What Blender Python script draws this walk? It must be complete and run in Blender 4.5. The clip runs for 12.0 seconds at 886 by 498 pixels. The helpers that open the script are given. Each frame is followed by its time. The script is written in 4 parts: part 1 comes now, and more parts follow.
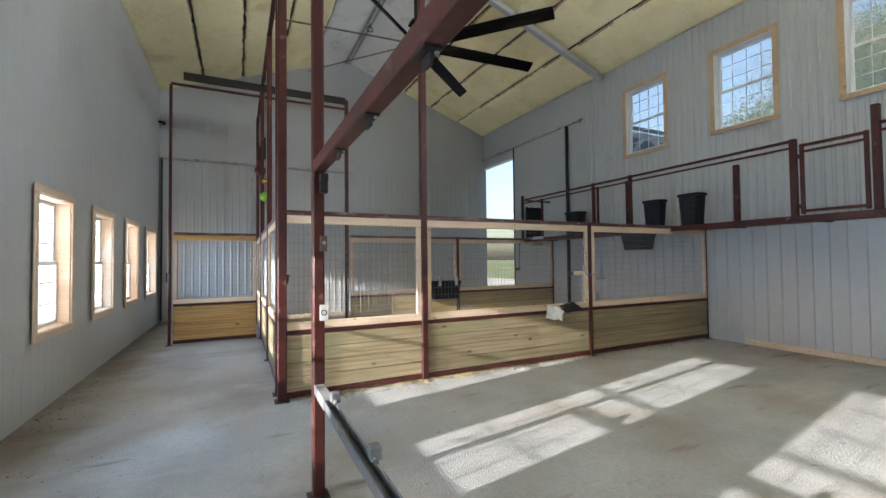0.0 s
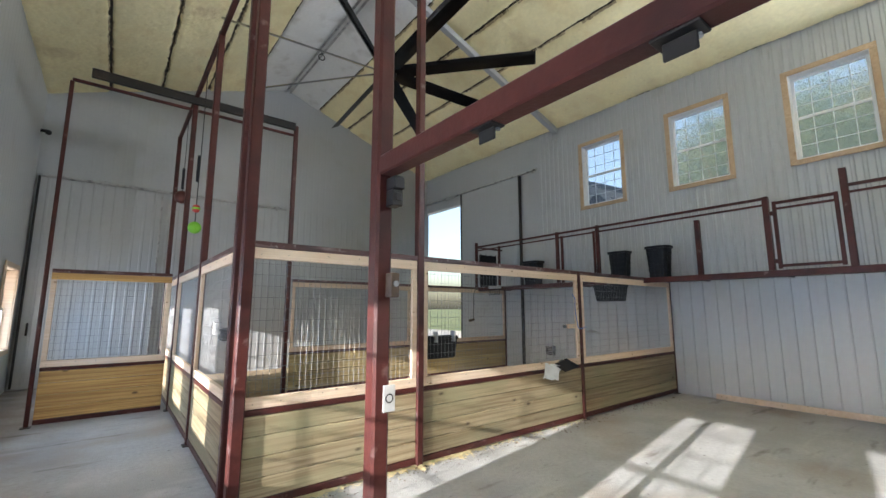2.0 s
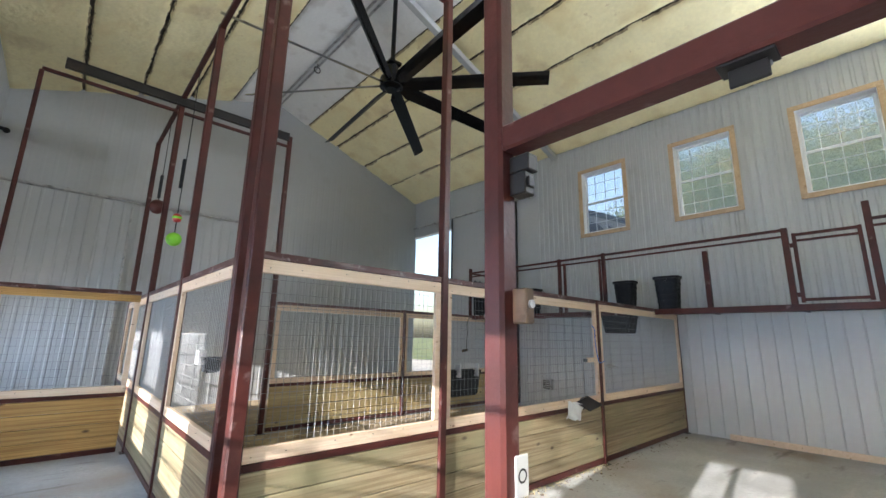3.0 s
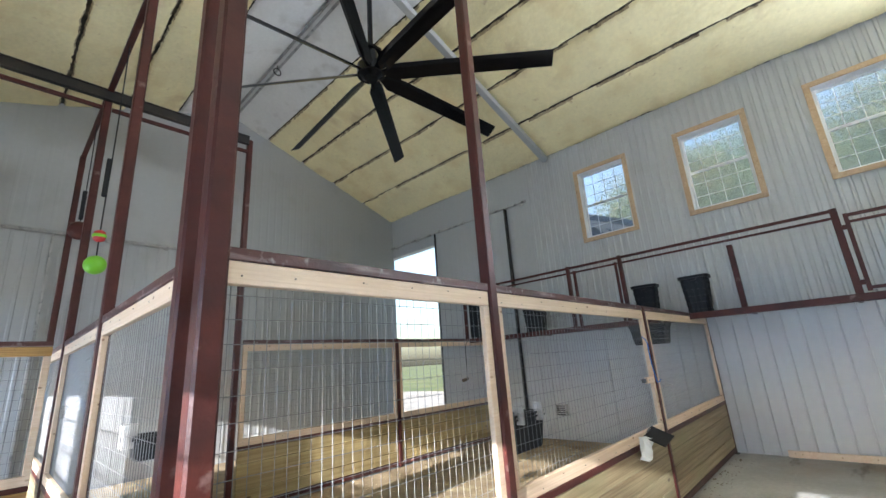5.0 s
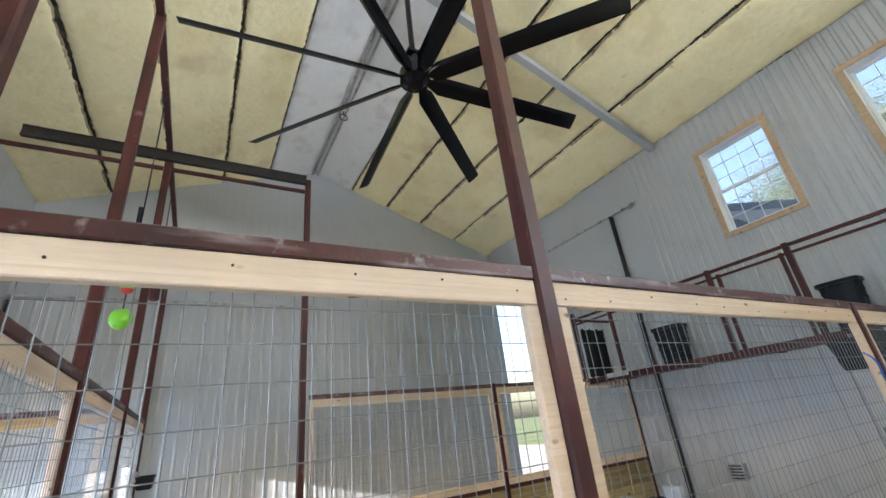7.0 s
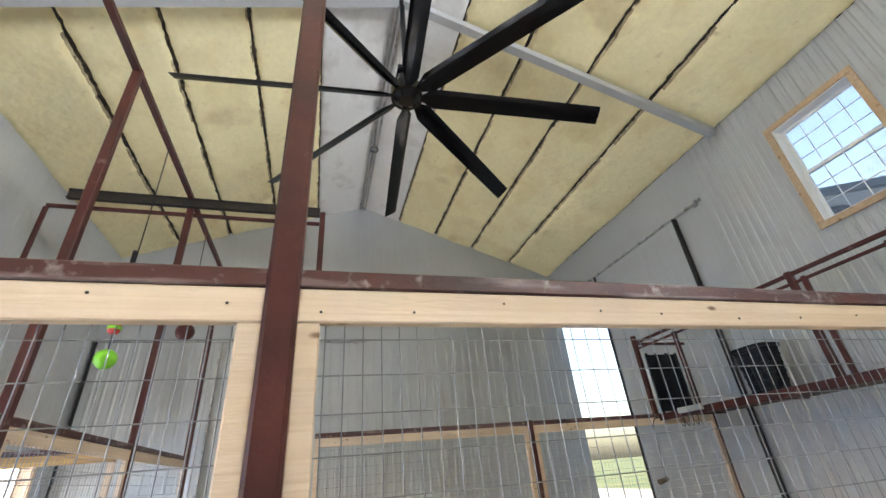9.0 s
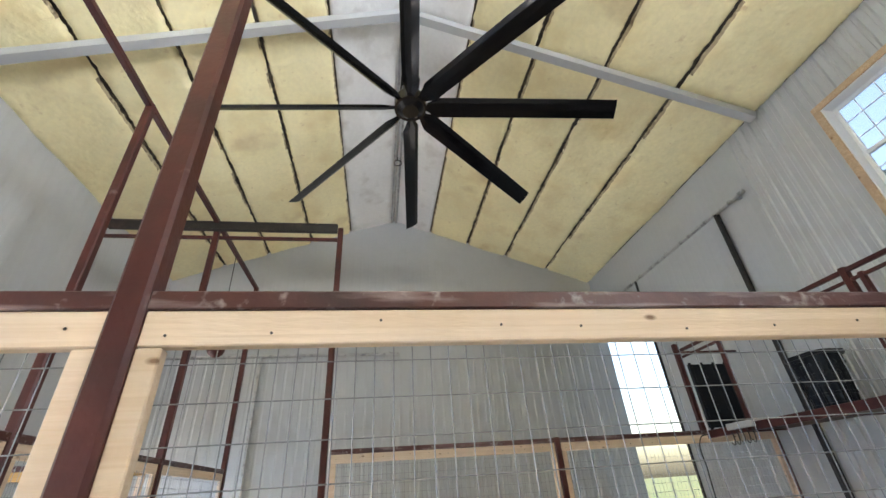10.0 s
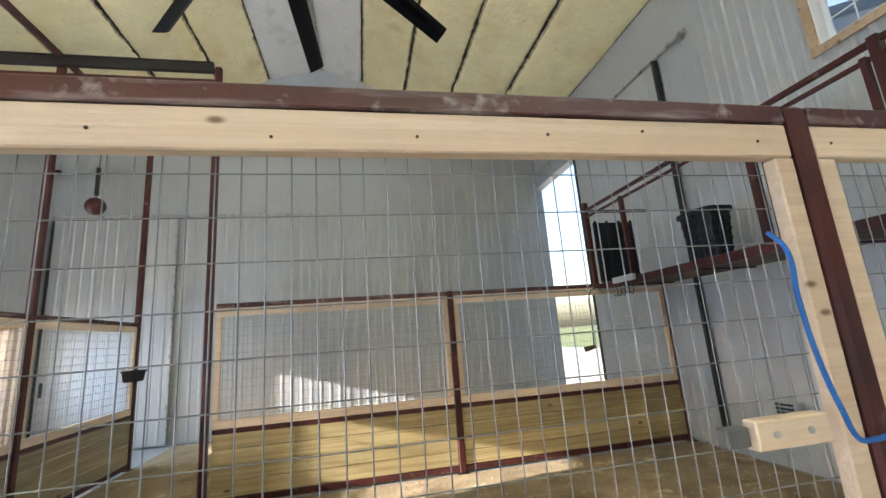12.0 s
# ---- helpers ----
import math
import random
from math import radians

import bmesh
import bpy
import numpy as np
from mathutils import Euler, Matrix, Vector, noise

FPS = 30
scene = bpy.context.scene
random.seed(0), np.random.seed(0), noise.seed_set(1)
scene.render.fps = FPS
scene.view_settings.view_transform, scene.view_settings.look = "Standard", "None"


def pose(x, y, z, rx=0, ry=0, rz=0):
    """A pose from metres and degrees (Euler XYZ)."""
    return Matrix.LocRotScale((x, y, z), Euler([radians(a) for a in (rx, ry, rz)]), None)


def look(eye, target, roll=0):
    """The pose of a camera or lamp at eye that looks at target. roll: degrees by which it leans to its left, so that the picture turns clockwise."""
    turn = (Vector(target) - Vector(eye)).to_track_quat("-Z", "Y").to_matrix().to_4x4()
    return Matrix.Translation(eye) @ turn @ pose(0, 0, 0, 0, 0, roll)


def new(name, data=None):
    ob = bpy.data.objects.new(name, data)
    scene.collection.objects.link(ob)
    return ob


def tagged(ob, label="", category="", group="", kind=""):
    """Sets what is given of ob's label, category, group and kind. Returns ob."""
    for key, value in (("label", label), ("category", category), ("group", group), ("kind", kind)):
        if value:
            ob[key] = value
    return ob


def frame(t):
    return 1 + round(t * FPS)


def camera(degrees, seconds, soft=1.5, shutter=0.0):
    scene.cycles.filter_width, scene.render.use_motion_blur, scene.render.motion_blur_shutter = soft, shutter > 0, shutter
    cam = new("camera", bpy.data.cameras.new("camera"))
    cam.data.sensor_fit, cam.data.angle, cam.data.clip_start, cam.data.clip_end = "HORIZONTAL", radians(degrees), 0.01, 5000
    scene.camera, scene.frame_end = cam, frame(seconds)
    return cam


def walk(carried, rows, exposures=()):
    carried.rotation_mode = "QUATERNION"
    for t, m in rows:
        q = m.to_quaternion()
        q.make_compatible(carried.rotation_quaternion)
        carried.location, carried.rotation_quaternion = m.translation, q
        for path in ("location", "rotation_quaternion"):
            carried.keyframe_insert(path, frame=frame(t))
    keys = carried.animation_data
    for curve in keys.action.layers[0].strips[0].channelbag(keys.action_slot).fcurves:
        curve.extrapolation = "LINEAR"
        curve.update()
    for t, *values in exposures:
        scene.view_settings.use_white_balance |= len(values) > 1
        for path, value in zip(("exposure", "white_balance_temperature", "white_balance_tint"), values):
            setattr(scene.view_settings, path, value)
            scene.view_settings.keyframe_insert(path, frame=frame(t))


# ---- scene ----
cam = camera(93.5, 12.0)
PATH = [
    (0, (0.29, 0.092, 1.537), (1.172, 1.886, 1.592), -0.6),
    (0.5, (0.122, 0.381, 1.537), (1.09, 2.129, 1.632), 0.8),
    (1, (-0.029, 0.689, 1.55), (1.08, 2.349, 1.67), -0.3),
    (1.5, (-0.065, 1.03, 1.557), (1.082, 2.653, 1.779), -0.5),
    (2, (-0.112, 1.401, 1.557), (1.114, 2.955, 1.843), 0.0),
    (2.5, (-0.208, 1.762, 1.582), (1.131, 3.209, 1.919), 0.7),
    (3, (-0.189, 2.146, 1.561), (1.122, 3.597, 1.979), 1.1),
    (3.5, (-0.172, 2.532, 1.575), (1.17, 3.946, 2.019), 0.7),
    (3.7, (-0.186, 2.682, 1.578), (1.18, 4.065, 2.049), 0.1),
    (5.5, (0.473, 3.549, 1.632), (1.867, 4.877, 2.177), -5.2),
    (6, (0.76, 3.703, 1.591), (1.947, 5.196, 2.194), -2.5),
    (6.5, (1.075, 3.818, 1.595), (2.057, 5.41, 2.302), -1.9),
    (7, (1.366, 3.93, 1.604), (2.319, 5.505, 2.385), -6.4),
    (7.2, (1.472, 3.938, 1.59), (2.409, 5.532, 2.353), -7.2),
    (8.8, (2.418, 3.95, 1.632), (3.025, 5.593, 2.597), -5.8),
    (9, (2.551, 3.939, 1.598), (3.086, 5.617, 2.545), -5.2),
    (9.5, (2.806, 3.977, 1.638), (3.22, 5.705, 2.556), -4.4),
    (10, (3.074, 3.945, 1.622), (3.365, 5.648, 2.629), -4.0),
    (10.5, (3.394, 3.963, 1.604), (3.717, 5.722, 2.497), -4.8),
    (11, (3.747, 3.983, 1.6), (4.125, 5.827, 2.277), -4.3),
    (11.5, (3.974, 4.085, 1.582), (4.421, 5.958, 2.122), -4.4),
    (12, (4.149, 4.189, 1.574), (4.543, 6.107, 1.983), -4.3),
]
walk(cam, [(t, look(eye, target, roll)) for t, eye, target, roll in PATH], exposures=[(0.0, 1.43, 6250, 13), (3.5, 1.71, 6200, 13), (5.5, 1.88, 6100, 12), (7.0, 2.07, 6200, 13), (10.0, 2.32, 6600, 15), (12.0, 2.25, 6450, 13)])

# ---- light ----
SUN_WAY = Vector((1.0, 0.162, -0.268)).normalized()
world = bpy.data.worlds.new("sky")
scene.world = world
world.use_nodes = True
wn = world.node_tree.nodes
sky = wn.new("ShaderNodeTexSky")
sky.sky_type, sky.sun_disc = "NISHITA", False
sky.sun_elevation = math.asin(-SUN_WAY.z)
sky.sun_rotation = math.atan2(-SUN_WAY.x, -SUN_WAY.y)
sky.air_density, sky.dust_density = 1.0, 3.5
world.node_tree.links.new(sky.outputs[0], wn["Background"].inputs[0])
wn["Background"].inputs[1].default_value = 0.15
sun = new("sun", bpy.data.lights.new("sun", "SUN"))
sun.data.energy, sun.data.angle, sun.data.color = 5.0, radians(0.6), (1.0, 0.97, 0.92)
sun.matrix_world = look((-20, -3, 8), Vector((-20, -3, 8)) + SUN_WAY)


def window_light(name, x, y, z, w, h, turn, watts, rise=0, colour=(0.66, 0.83, 1.0), spread=180):
    """An area lamp in a window's opening; rise tilts it up as roof fill."""
    lamp = new(name, bpy.data.lights.new(name, "AREA"))
    lamp.data.shape, lamp.data.size, lamp.data.size_y = "RECTANGLE", w, h
    lamp.data.energy, lamp.data.color, lamp.data.spread = watts, colour, radians(spread)
    lamp.matrix_world = pose(x, y, z, 90 + rise, 0, turn)
    return lamp


# ---- the plan ----
LW, RW, FW, BW = -1.57, 8.41, 13.1, -8.0      # inner faces of the four walls
RIDGE_X, RIDGE_Z, EAVE_Z = 3.38, 7.85, 6.08
FRONT, SIDE, BACK = 5.05, 0.73, 9.36          # lines of the stall fences
# first three west and four east windows are unseen, added to light the roof
LEFT_WINDOWS = [(y, y + 0.98) for y in (-7.43, -5.55, -3.68, -1.8, 0.07, 1.94, 3.83, 5.7, 7.57, 9.44)] + [(11.3, 12.48)]
RIGHT_WINDOWS = [(-5.65, -4.66), (-3.75, -2.76), (-1.85, -0.86), (0.05, 1.04), (1.95, 2.94), (3.85, 4.84), (5.86, 6.84)]
DOOR_R = (11.24, 13.3)


def roof(x):
    return RIDGE_Z - abs(x - RIDGE_X) * (RIDGE_Z - EAVE_Z) / 5.0


# ---- materials ----
def mat(name, base, rough=0.6, metal=0.0, spots=(), grain=0.0, scale=8.0, bump=0.0, bump_scale=60.0, stretch=(1, 1, 1), rnd=0.0, spec=0.5):
    """A node material: base colour, broad variation, fine grain, relief. spots: (colour, scale, from, to) of stains."""
    m = bpy.data.materials.new(name)
    m.use_nodes = True
    nt = m.node_tree
    b = nt.nodes["Principled BSDF"]
    b.inputs["Roughness"].default_value, b.inputs["Metallic"].default_value = rough, metal
    b.inputs["Specular IOR Level"].default_value = spec
    tc = nt.nodes.new("ShaderNodeTexCoord")
    mp = nt.nodes.new("ShaderNodeMapping")
    mp.inputs["Scale"].default_value = stretch
    nt.links.new(tc.outputs["Object"], mp.inputs[0])
    col = nt.nodes.new("ShaderNodeRGB")
    col.outputs[0].default_value = (*base, 1)
    out = col.outputs[0]

    def noise_tex(s, detail=6.0, seed=0.0, st=None):
        src = mp
        if st:
            src = nt.nodes.new("ShaderNodeMapping")
            src.inputs["Scale"].default_value, src.inputs["Rotation"].default_value = st, (0, 0, radians(-12))
            nt.links.new(tc.outputs["Object"], src.inputs[0])
        n = nt.nodes.new("ShaderNodeTexNoise")
        n.noise_dimensions = "4D"
        n.inputs["Scale"].default_value, n.inputs["Detail"].default_value, n.inputs["W"].default_value = s, detail, seed
        nt.links.new(src.outputs[0], n.inputs["Vector"])
        return n.outputs["Fac"]

    if grain:
        for k, s in ((1.0, scale * 0.25), (0.7, scale * 4)):
            r = nt.nodes.new("ShaderNodeMapRange")
            r.inputs["From Min"].default_value, r.inputs["From Max"].default_value = 0.25, 0.75
            r.inputs["To Min"].default_value, r.inputs["To Max"].default_value = 1 - grain * k, 1 + grain * k
            nt.links.new(noise_tex(s, 8, s), r.inputs["Value"])
            mx = nt.nodes.new("ShaderNodeMix")
            mx.data_type, mx.blend_type = "RGBA", "MULTIPLY"
            mx.inputs["Factor"].default_value = 1
            nt.links.new(out, mx.inputs["A"])
            nt.links.new(r.outputs[0], mx.inputs["B"])
            out = mx.outputs["Result"]
    for i, (c, s, lo, hi, *st) in enumerate(spots):
        r = nt.nodes.new("ShaderNodeMapRange")
        r.inputs["From Min"].default_value, r.inputs["From Max"].default_value = lo, hi
        nt.links.new(noise_tex(s, 7, 3.7 + i, *st), r.inputs["Value"])
        mx = nt.nodes.new("ShaderNodeMix")
        mx.data_type = "RGBA"
        nt.links.new(r.outputs[0], mx.inputs["Factor"])
        nt.links.new(out, mx.inputs["A"])
        mx.inputs["B"].default_value = (*c, 1)
        out = mx.outputs["Result"]
    if rnd:
        oi = nt.nodes.new("ShaderNodeObjectInfo")
        r = nt.nodes.new("ShaderNodeMapRange")
        r.inputs["To Min"].default_value, r.inputs["To Max"].default_value = 1 - rnd, 1 + rnd
        nt.links.new(oi.outputs["Random"], r.inputs["Value"])
        mx = nt.nodes.new("ShaderNodeMix")
        mx.data_type, mx.blend_type = "RGBA", "MULTIPLY"
        mx.inputs["Factor"].default_value = 1
        nt.links.new(out, mx.inputs["A"])
        nt.links.new(r.outputs[0], mx.inputs["B"])
        out = mx.outputs["Result"]
    nt.links.new(out, b.inputs["Base Color"])
    if bump:
        bp = nt.nodes.new("ShaderNodeBump")
        bp.inputs["Strength"].default_value, bp.inputs["Distance"].default_value = bump, 0.02
        nt.links.new(noise_tex(bump_scale, 6, 9.1), bp.inputs["Height"])
        nt.links.new(bp.outputs[0], b.inputs["Normal"])
    return m


M_WALL = mat("white_painted_steel", (0.43, 0.445, 0.455), 0.36, 0, [((0.375, 0.37, 0.36), 1.3, 0.58, 0.8)], 0.04, 3, 0.05, 12, spec=0.8)
M_CONC = mat("concrete", (0.42, 0.417, 0.405), 0.72, 0, [((0.33, 0.322, 0.31), 0.9, 0.5, 0.75), ((0.50, 0.49, 0.47), 2.3, 0.6, 0.8), ((0.32, 0.255, 0.195), 0.7, 0.52, 0.74), ((0.13, 0.105, 0.08), 2.2, 0.62, 0.76, (0.5, 2.4, 1)), ((0.50, 0.49, 0.47), 1.6, 0.6, 0.8, (0.35, 3, 1)), ((0.09, 0.065, 0.045), 6, 0.71, 0.77, (0.6, 2, 1)), ((0.16, 0.15, 0.14), 14, 0.66, 0.74)], 0.2, 6, 0.6, 70)
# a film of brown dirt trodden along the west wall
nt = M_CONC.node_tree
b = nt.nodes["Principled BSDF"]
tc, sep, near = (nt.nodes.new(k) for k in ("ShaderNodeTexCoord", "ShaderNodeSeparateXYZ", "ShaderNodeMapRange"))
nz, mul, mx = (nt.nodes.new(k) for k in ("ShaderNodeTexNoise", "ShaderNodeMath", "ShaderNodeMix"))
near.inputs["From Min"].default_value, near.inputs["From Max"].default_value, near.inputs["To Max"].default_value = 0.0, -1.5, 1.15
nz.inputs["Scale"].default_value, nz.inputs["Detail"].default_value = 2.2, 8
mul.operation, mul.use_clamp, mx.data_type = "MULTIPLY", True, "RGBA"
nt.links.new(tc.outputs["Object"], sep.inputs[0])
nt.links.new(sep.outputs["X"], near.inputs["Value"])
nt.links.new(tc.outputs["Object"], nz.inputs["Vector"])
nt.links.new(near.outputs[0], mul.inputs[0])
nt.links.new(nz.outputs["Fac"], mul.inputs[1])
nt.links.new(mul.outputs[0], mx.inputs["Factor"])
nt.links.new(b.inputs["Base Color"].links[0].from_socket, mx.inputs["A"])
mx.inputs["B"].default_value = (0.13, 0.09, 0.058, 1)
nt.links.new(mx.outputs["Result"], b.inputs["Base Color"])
M_FOAM = mat("cream_insulation", (0.90, 0.81, 0.50), 0.9, 0, [((0.80, 0.67, 0.36), 2.0, 0.50, 0.74), ((0.60, 0.46, 0.25), 1.1, 0.6, 0.8), ((0.70, 0.57, 0.32), 9.0, 0.64, 0.76)], 0.08, 4, 0.9, 9)
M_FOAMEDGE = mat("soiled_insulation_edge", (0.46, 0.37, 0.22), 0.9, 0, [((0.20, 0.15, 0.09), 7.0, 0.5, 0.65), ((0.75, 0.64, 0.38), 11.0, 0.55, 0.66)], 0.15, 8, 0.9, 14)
M_WHITEFOAM = mat("white_insulation", (0.80, 0.80, 0.79), 0.85, 0, [((0.55, 0.53, 0.50), 2.4, 0.55, 0.78)], 0.06, 4, 0.6, 10)
M_JOINT = mat("dark_joint", (0.035, 0.028, 0.02), 0.9, 0, [((0.16, 0.13, 0.08), 6, 0.5, 0.7)])
M_RED = mat("red_oxide_steel", (0.072, 0.0185, 0.015), 0.42, 0.0, [((0.035, 0.013, 0.012), 3, 0.46, 0.7), ((0.22, 0.15, 0.14), 7, 0.65, 0.76)], 0.18, 5, 0.1, 50, spec=0.3)
M_REDWORN = mat("worn_red_oxide_steel", (0.072, 0.018, 0.014), 0.45, 0.0, [((0.038, 0.017, 0.017), 3, 0.46, 0.7), ((0.30, 0.23, 0.22), 2.5, 0.52, 0.68, (0.9, 7, 7)), ((0.30, 0.25, 0.24), 22, 0.58, 0.7)], 0.18, 5, 0.1, 50)
M_BRACKET = mat("rust_brown_steel", (0.13, 0.085, 0.055), 0.6, 0.1, [((0.06, 0.035, 0.022), 14, 0.5, 0.66), ((0.35, 0.31, 0.27), 9, 0.62, 0.72)], 0.2, 10)
M_GREYST = mat("weathered_grey_steel", (0.13, 0.135, 0.14), 0.5, 0.3, [((0.22, 0.22, 0.22), 8, 0.5, 0.7)], 0.2, 9)
M_GRAVEL = mat("pale_gravel", (0.42, 0.40, 0.36), 0.95, 0, [((0.30, 0.28, 0.25), 0.7, 0.5, 0.7)], 0.2, 10, 0.6, 60)
M_DARK = mat("black_steel", (0.012, 0.010, 0.0095), 0.45, 0.0, [((0.05, 0.03, 0.022), 6, 0.55, 0.75)], 0.1, 5)
M_FAN = mat("black_anodised_aluminium", (0.004, 0.004, 0.0045), 0.14, 0.0, [], 0.1, 5, spec=0.28)
M_GALV = mat("galvanised_wire", (0.24, 0.25, 0.26), 0.5, 0.5, [], 0.1, 20)
M_GALVP = mat("galvanised_plate", (0.48, 0.48, 0.48), 0.5, 0.6, [((0.2, 0.2, 0.2), 9, 0.5, 0.7)], 0.15, 10)
def wood(name, base, dark, knot, rnd, green=None, size=0.14, many=1.0):
    """Sawn pine: long grain bands, scattered knots, a shift of tone from piece to piece."""
    spots = [(dark, 3.0, 0.44, 0.66, (0.25, 9, 9)), (dark, 7.0, 0.5, 0.62, (0.12, 12, 12)), (dark, 1.2, 0.5, 0.75, (0.5, 3, 3))]
    if green:
        spots.append((green, 1.5, 0.48, 0.7, (0.6, 2, 2)))
    m = mat(name, base, 0.6, 0, spots, 0.09, 8, 0.12, 40, (0.4, 3, 3), rnd)
    nt = m.node_tree
    b = nt.nodes["Principled BSDF"]
    tc, oi = nt.nodes.new("ShaderNodeTexCoord"), nt.nodes.new("ShaderNodeObjectInfo")
    mul, add = nt.nodes.new("ShaderNodeVectorMath"), nt.nodes.new("ShaderNodeVectorMath")
    mul.operation, mul.inputs[1].default_value = "MULTIPLY", (2.6 * many, 5.5 * many, 5.5 * many)
    nt.links.new(tc.outputs["Object"], mul.inputs[0])
    nt.links.new(mul.outputs[0], add.inputs[0])
    nt.links.new(oi.outputs["Random"], add.inputs[1])
    v = nt.nodes.new("ShaderNodeTexVoronoi")
    v.inputs["Scale"].default_value = 1.0
    nt.links.new(add.outputs[0], v.inputs["Vector"])
    r = nt.nodes.new("ShaderNodeMapRange")
    r.inputs["From Min"].default_value, r.inputs["From Max"].default_value, r.inputs["To Min"].default_value, r.inputs["To Max"].default_value = size * 0.35, size, 0.92, 0.0
    nt.links.new(v.outputs["Distance"], r.inputs["Value"])
    mx = nt.nodes.new("ShaderNodeMix")
    mx.data_type = "RGBA"
    nt.links.new(r.outputs[0], mx.inputs["Factor"])
    nt.links.new(b.inputs["Base Color"].links[0].from_socket, mx.inputs["A"])
    mx.inputs["B"].default_value = (*knot, 1)
    nt.links.new(mx.outputs["Result"], b.inputs["Base Color"])
    return m


M_LUMBER = wood("pale_pine_lumber", (0.70, 0.555, 0.42), (0.63, 0.475, 0.335), (0.15, 0.07, 0.03), 0.09, None, 0.12, 1.9)
M_PLANK = wood("treated_pine_plank", (0.35, 0.285, 0.175), (0.225, 0.165, 0.09), (0.05, 0.03, 0.016), 0.22, (0.235, 0.215, 0.12), 0.105, 0.85)
M_PLANKG = wood("golden_stained_plank", (0.47, 0.285, 0.095), (0.30, 0.16, 0.05), (0.08, 0.04, 0.018), 0.2, None, 0.11, 0.8)
# rear-panel planks with the gold of sunlight put into their colour
M_PLANKSUN = wood("sunlit_pine_plank", (0.47, 0.37, 0.18), (0.34, 0.25, 0.11), (0.08, 0.05, 0.02), 0.2, None, 0.1, 0.8)
M_TRIM = wood("pine_window_casing", (0.54, 0.39, 0.25), (0.44, 0.30, 0.18), (0.25, 0.13, 0.06), 0.08)
M_SASH = mat("white_vinyl_sash", (0.8, 0.8, 0.8), 0.35)
M_BLACKPL = mat("black_plastic", (0.006, 0.007, 0.010), 0.45, 0, [], 0.1, 6, spec=0.3)
M_DECK = mat("dark_deck_board", (0.10, 0.075, 0.06), 0.7, 0, [], 0.2, 6)
M_SAND = mat("sand_bedding", (0.36, 0.27, 0.16), 0.95, 0, [((0.22, 0.15, 0.08), 2, 0.5, 0.7), ((0.55, 0.45, 0.26), 5, 0.58, 0.7)], 0.2, 8, 0.8, 20)
M_STRAW = mat("straw", (0.74, 0.63, 0.36), 0.8, 0, [], 0.2, 12)
M_GREEN = mat("green_plastic_ball", (0.20, 0.55, 0.03), 0.4, 0, [], 0.08, 8)
M_REDPL = mat("red_plastic", (0.5, 0.04, 0.04), 0.4, 0, [], 0.08, 8)
M_BLUE = mat("blue_rope", (0.012, 0.14, 0.50), 0.6, 0, [], 0.15, 30, 0.5, 200)
M_PAPER = mat("white_paper", (0.8, 0.8, 0.8), 0.8)
M_GRASS = mat("grass", (0.10, 0.14, 0.045), 0.9, 0, [((0.20, 0.19, 0.07), 0.3, 0.45, 0.7)], 0.25, 2, 0.5, 10)
M_LEAF = mat("leaf", (0.105, 0.15, 0.085), 0.6, 0, [((0.20, 0.20, 0.10), 0.4, 0.5, 0.65)], 0.2, 2)
for b in [M_LEAF]:
    nt = b.node_tree
    tl, ms = nt.nodes.new("ShaderNodeBsdfTranslucent"), nt.nodes.new("ShaderNodeMixShader")
    ms.inputs[0].default_value = 0.4
    nt.links.new(nt.nodes["Principled BSDF"].inputs["Base Color"].links[0].from_socket, tl.inputs["Color"])
    nt.links.new(nt.nodes["Principled BSDF"].outputs[0], ms.inputs[1])
    nt.links.new(tl.outputs[0], ms.inputs[2])
    nt.links.new(ms.outputs[0], nt.nodes["Material Output"].inputs["Surface"])
M_BARK = mat("bark", (0.12, 0.09, 0.06), 0.9, 0, [], 0.25, 8, 0.8, 20)
M_ROOFING = mat("blue_grey_metal_roof", (0.12, 0.15, 0.20), 0.5, 0.2, [], 0.1, 4)
M_SIDING = mat("pale_siding", (0.55, 0.55, 0.53), 0.7, 0, [], 0.08, 4)

M_GLASS = bpy.data.materials.new("window_glass")
M_GLASS.use_nodes = True
g = M_GLASS.node_tree.nodes["Principled BSDF"]
g.inputs["Transmission Weight"].default_value, g.inputs["Roughness"].default_value, g.inputs["IOR"].default_value = 1.0, 0.0, 1.02
# white haze mixed into the clear panes for the glare of bright outdoors
haze, blend = M_GLASS.node_tree.nodes.new("ShaderNodeBsdfTranslucent"), M_GLASS.node_tree.nodes.new("ShaderNodeMixShader")
haze.inputs["Color"].default_value = (0.9, 0.92, 0.95, 1)
blend.inputs[0].default_value = 0.16
M_GLASS.node_tree.links.new(g.outputs[0], blend.inputs[1])
M_GLASS.node_tree.links.new(haze.outputs[0], blend.inputs[2])
M_GLASS.node_tree.links.new(blend.outputs[0], M_GLASS.node_tree.nodes["Material Output"].inputs["Surface"])


# ---- mesh helpers ----
def add_box(bm, x0, x1, y0, y1, z0, z1, c=0.0):
    """An axis-aligned box with chamfered edges of width c."""
    c = min(c, (x1 - x0) * 0.45, (y1 - y0) * 0.45, (z1 - z0) * 0.45)
    geo = bmesh.ops.create_cube(bm, size=1.0)["verts"]
    for v in geo:
        v.co = Vector((x0 if v.co.x < 0 else x1, y0 if v.co.y < 0 else y1, z0 if v.co.z < 0 else z1))
    if c > 0:
        es = list({e for v in geo for e in v.link_edges})
        bmesh.ops.bevel(bm, geom=es, offset=c, segments=1, affect="EDGES")


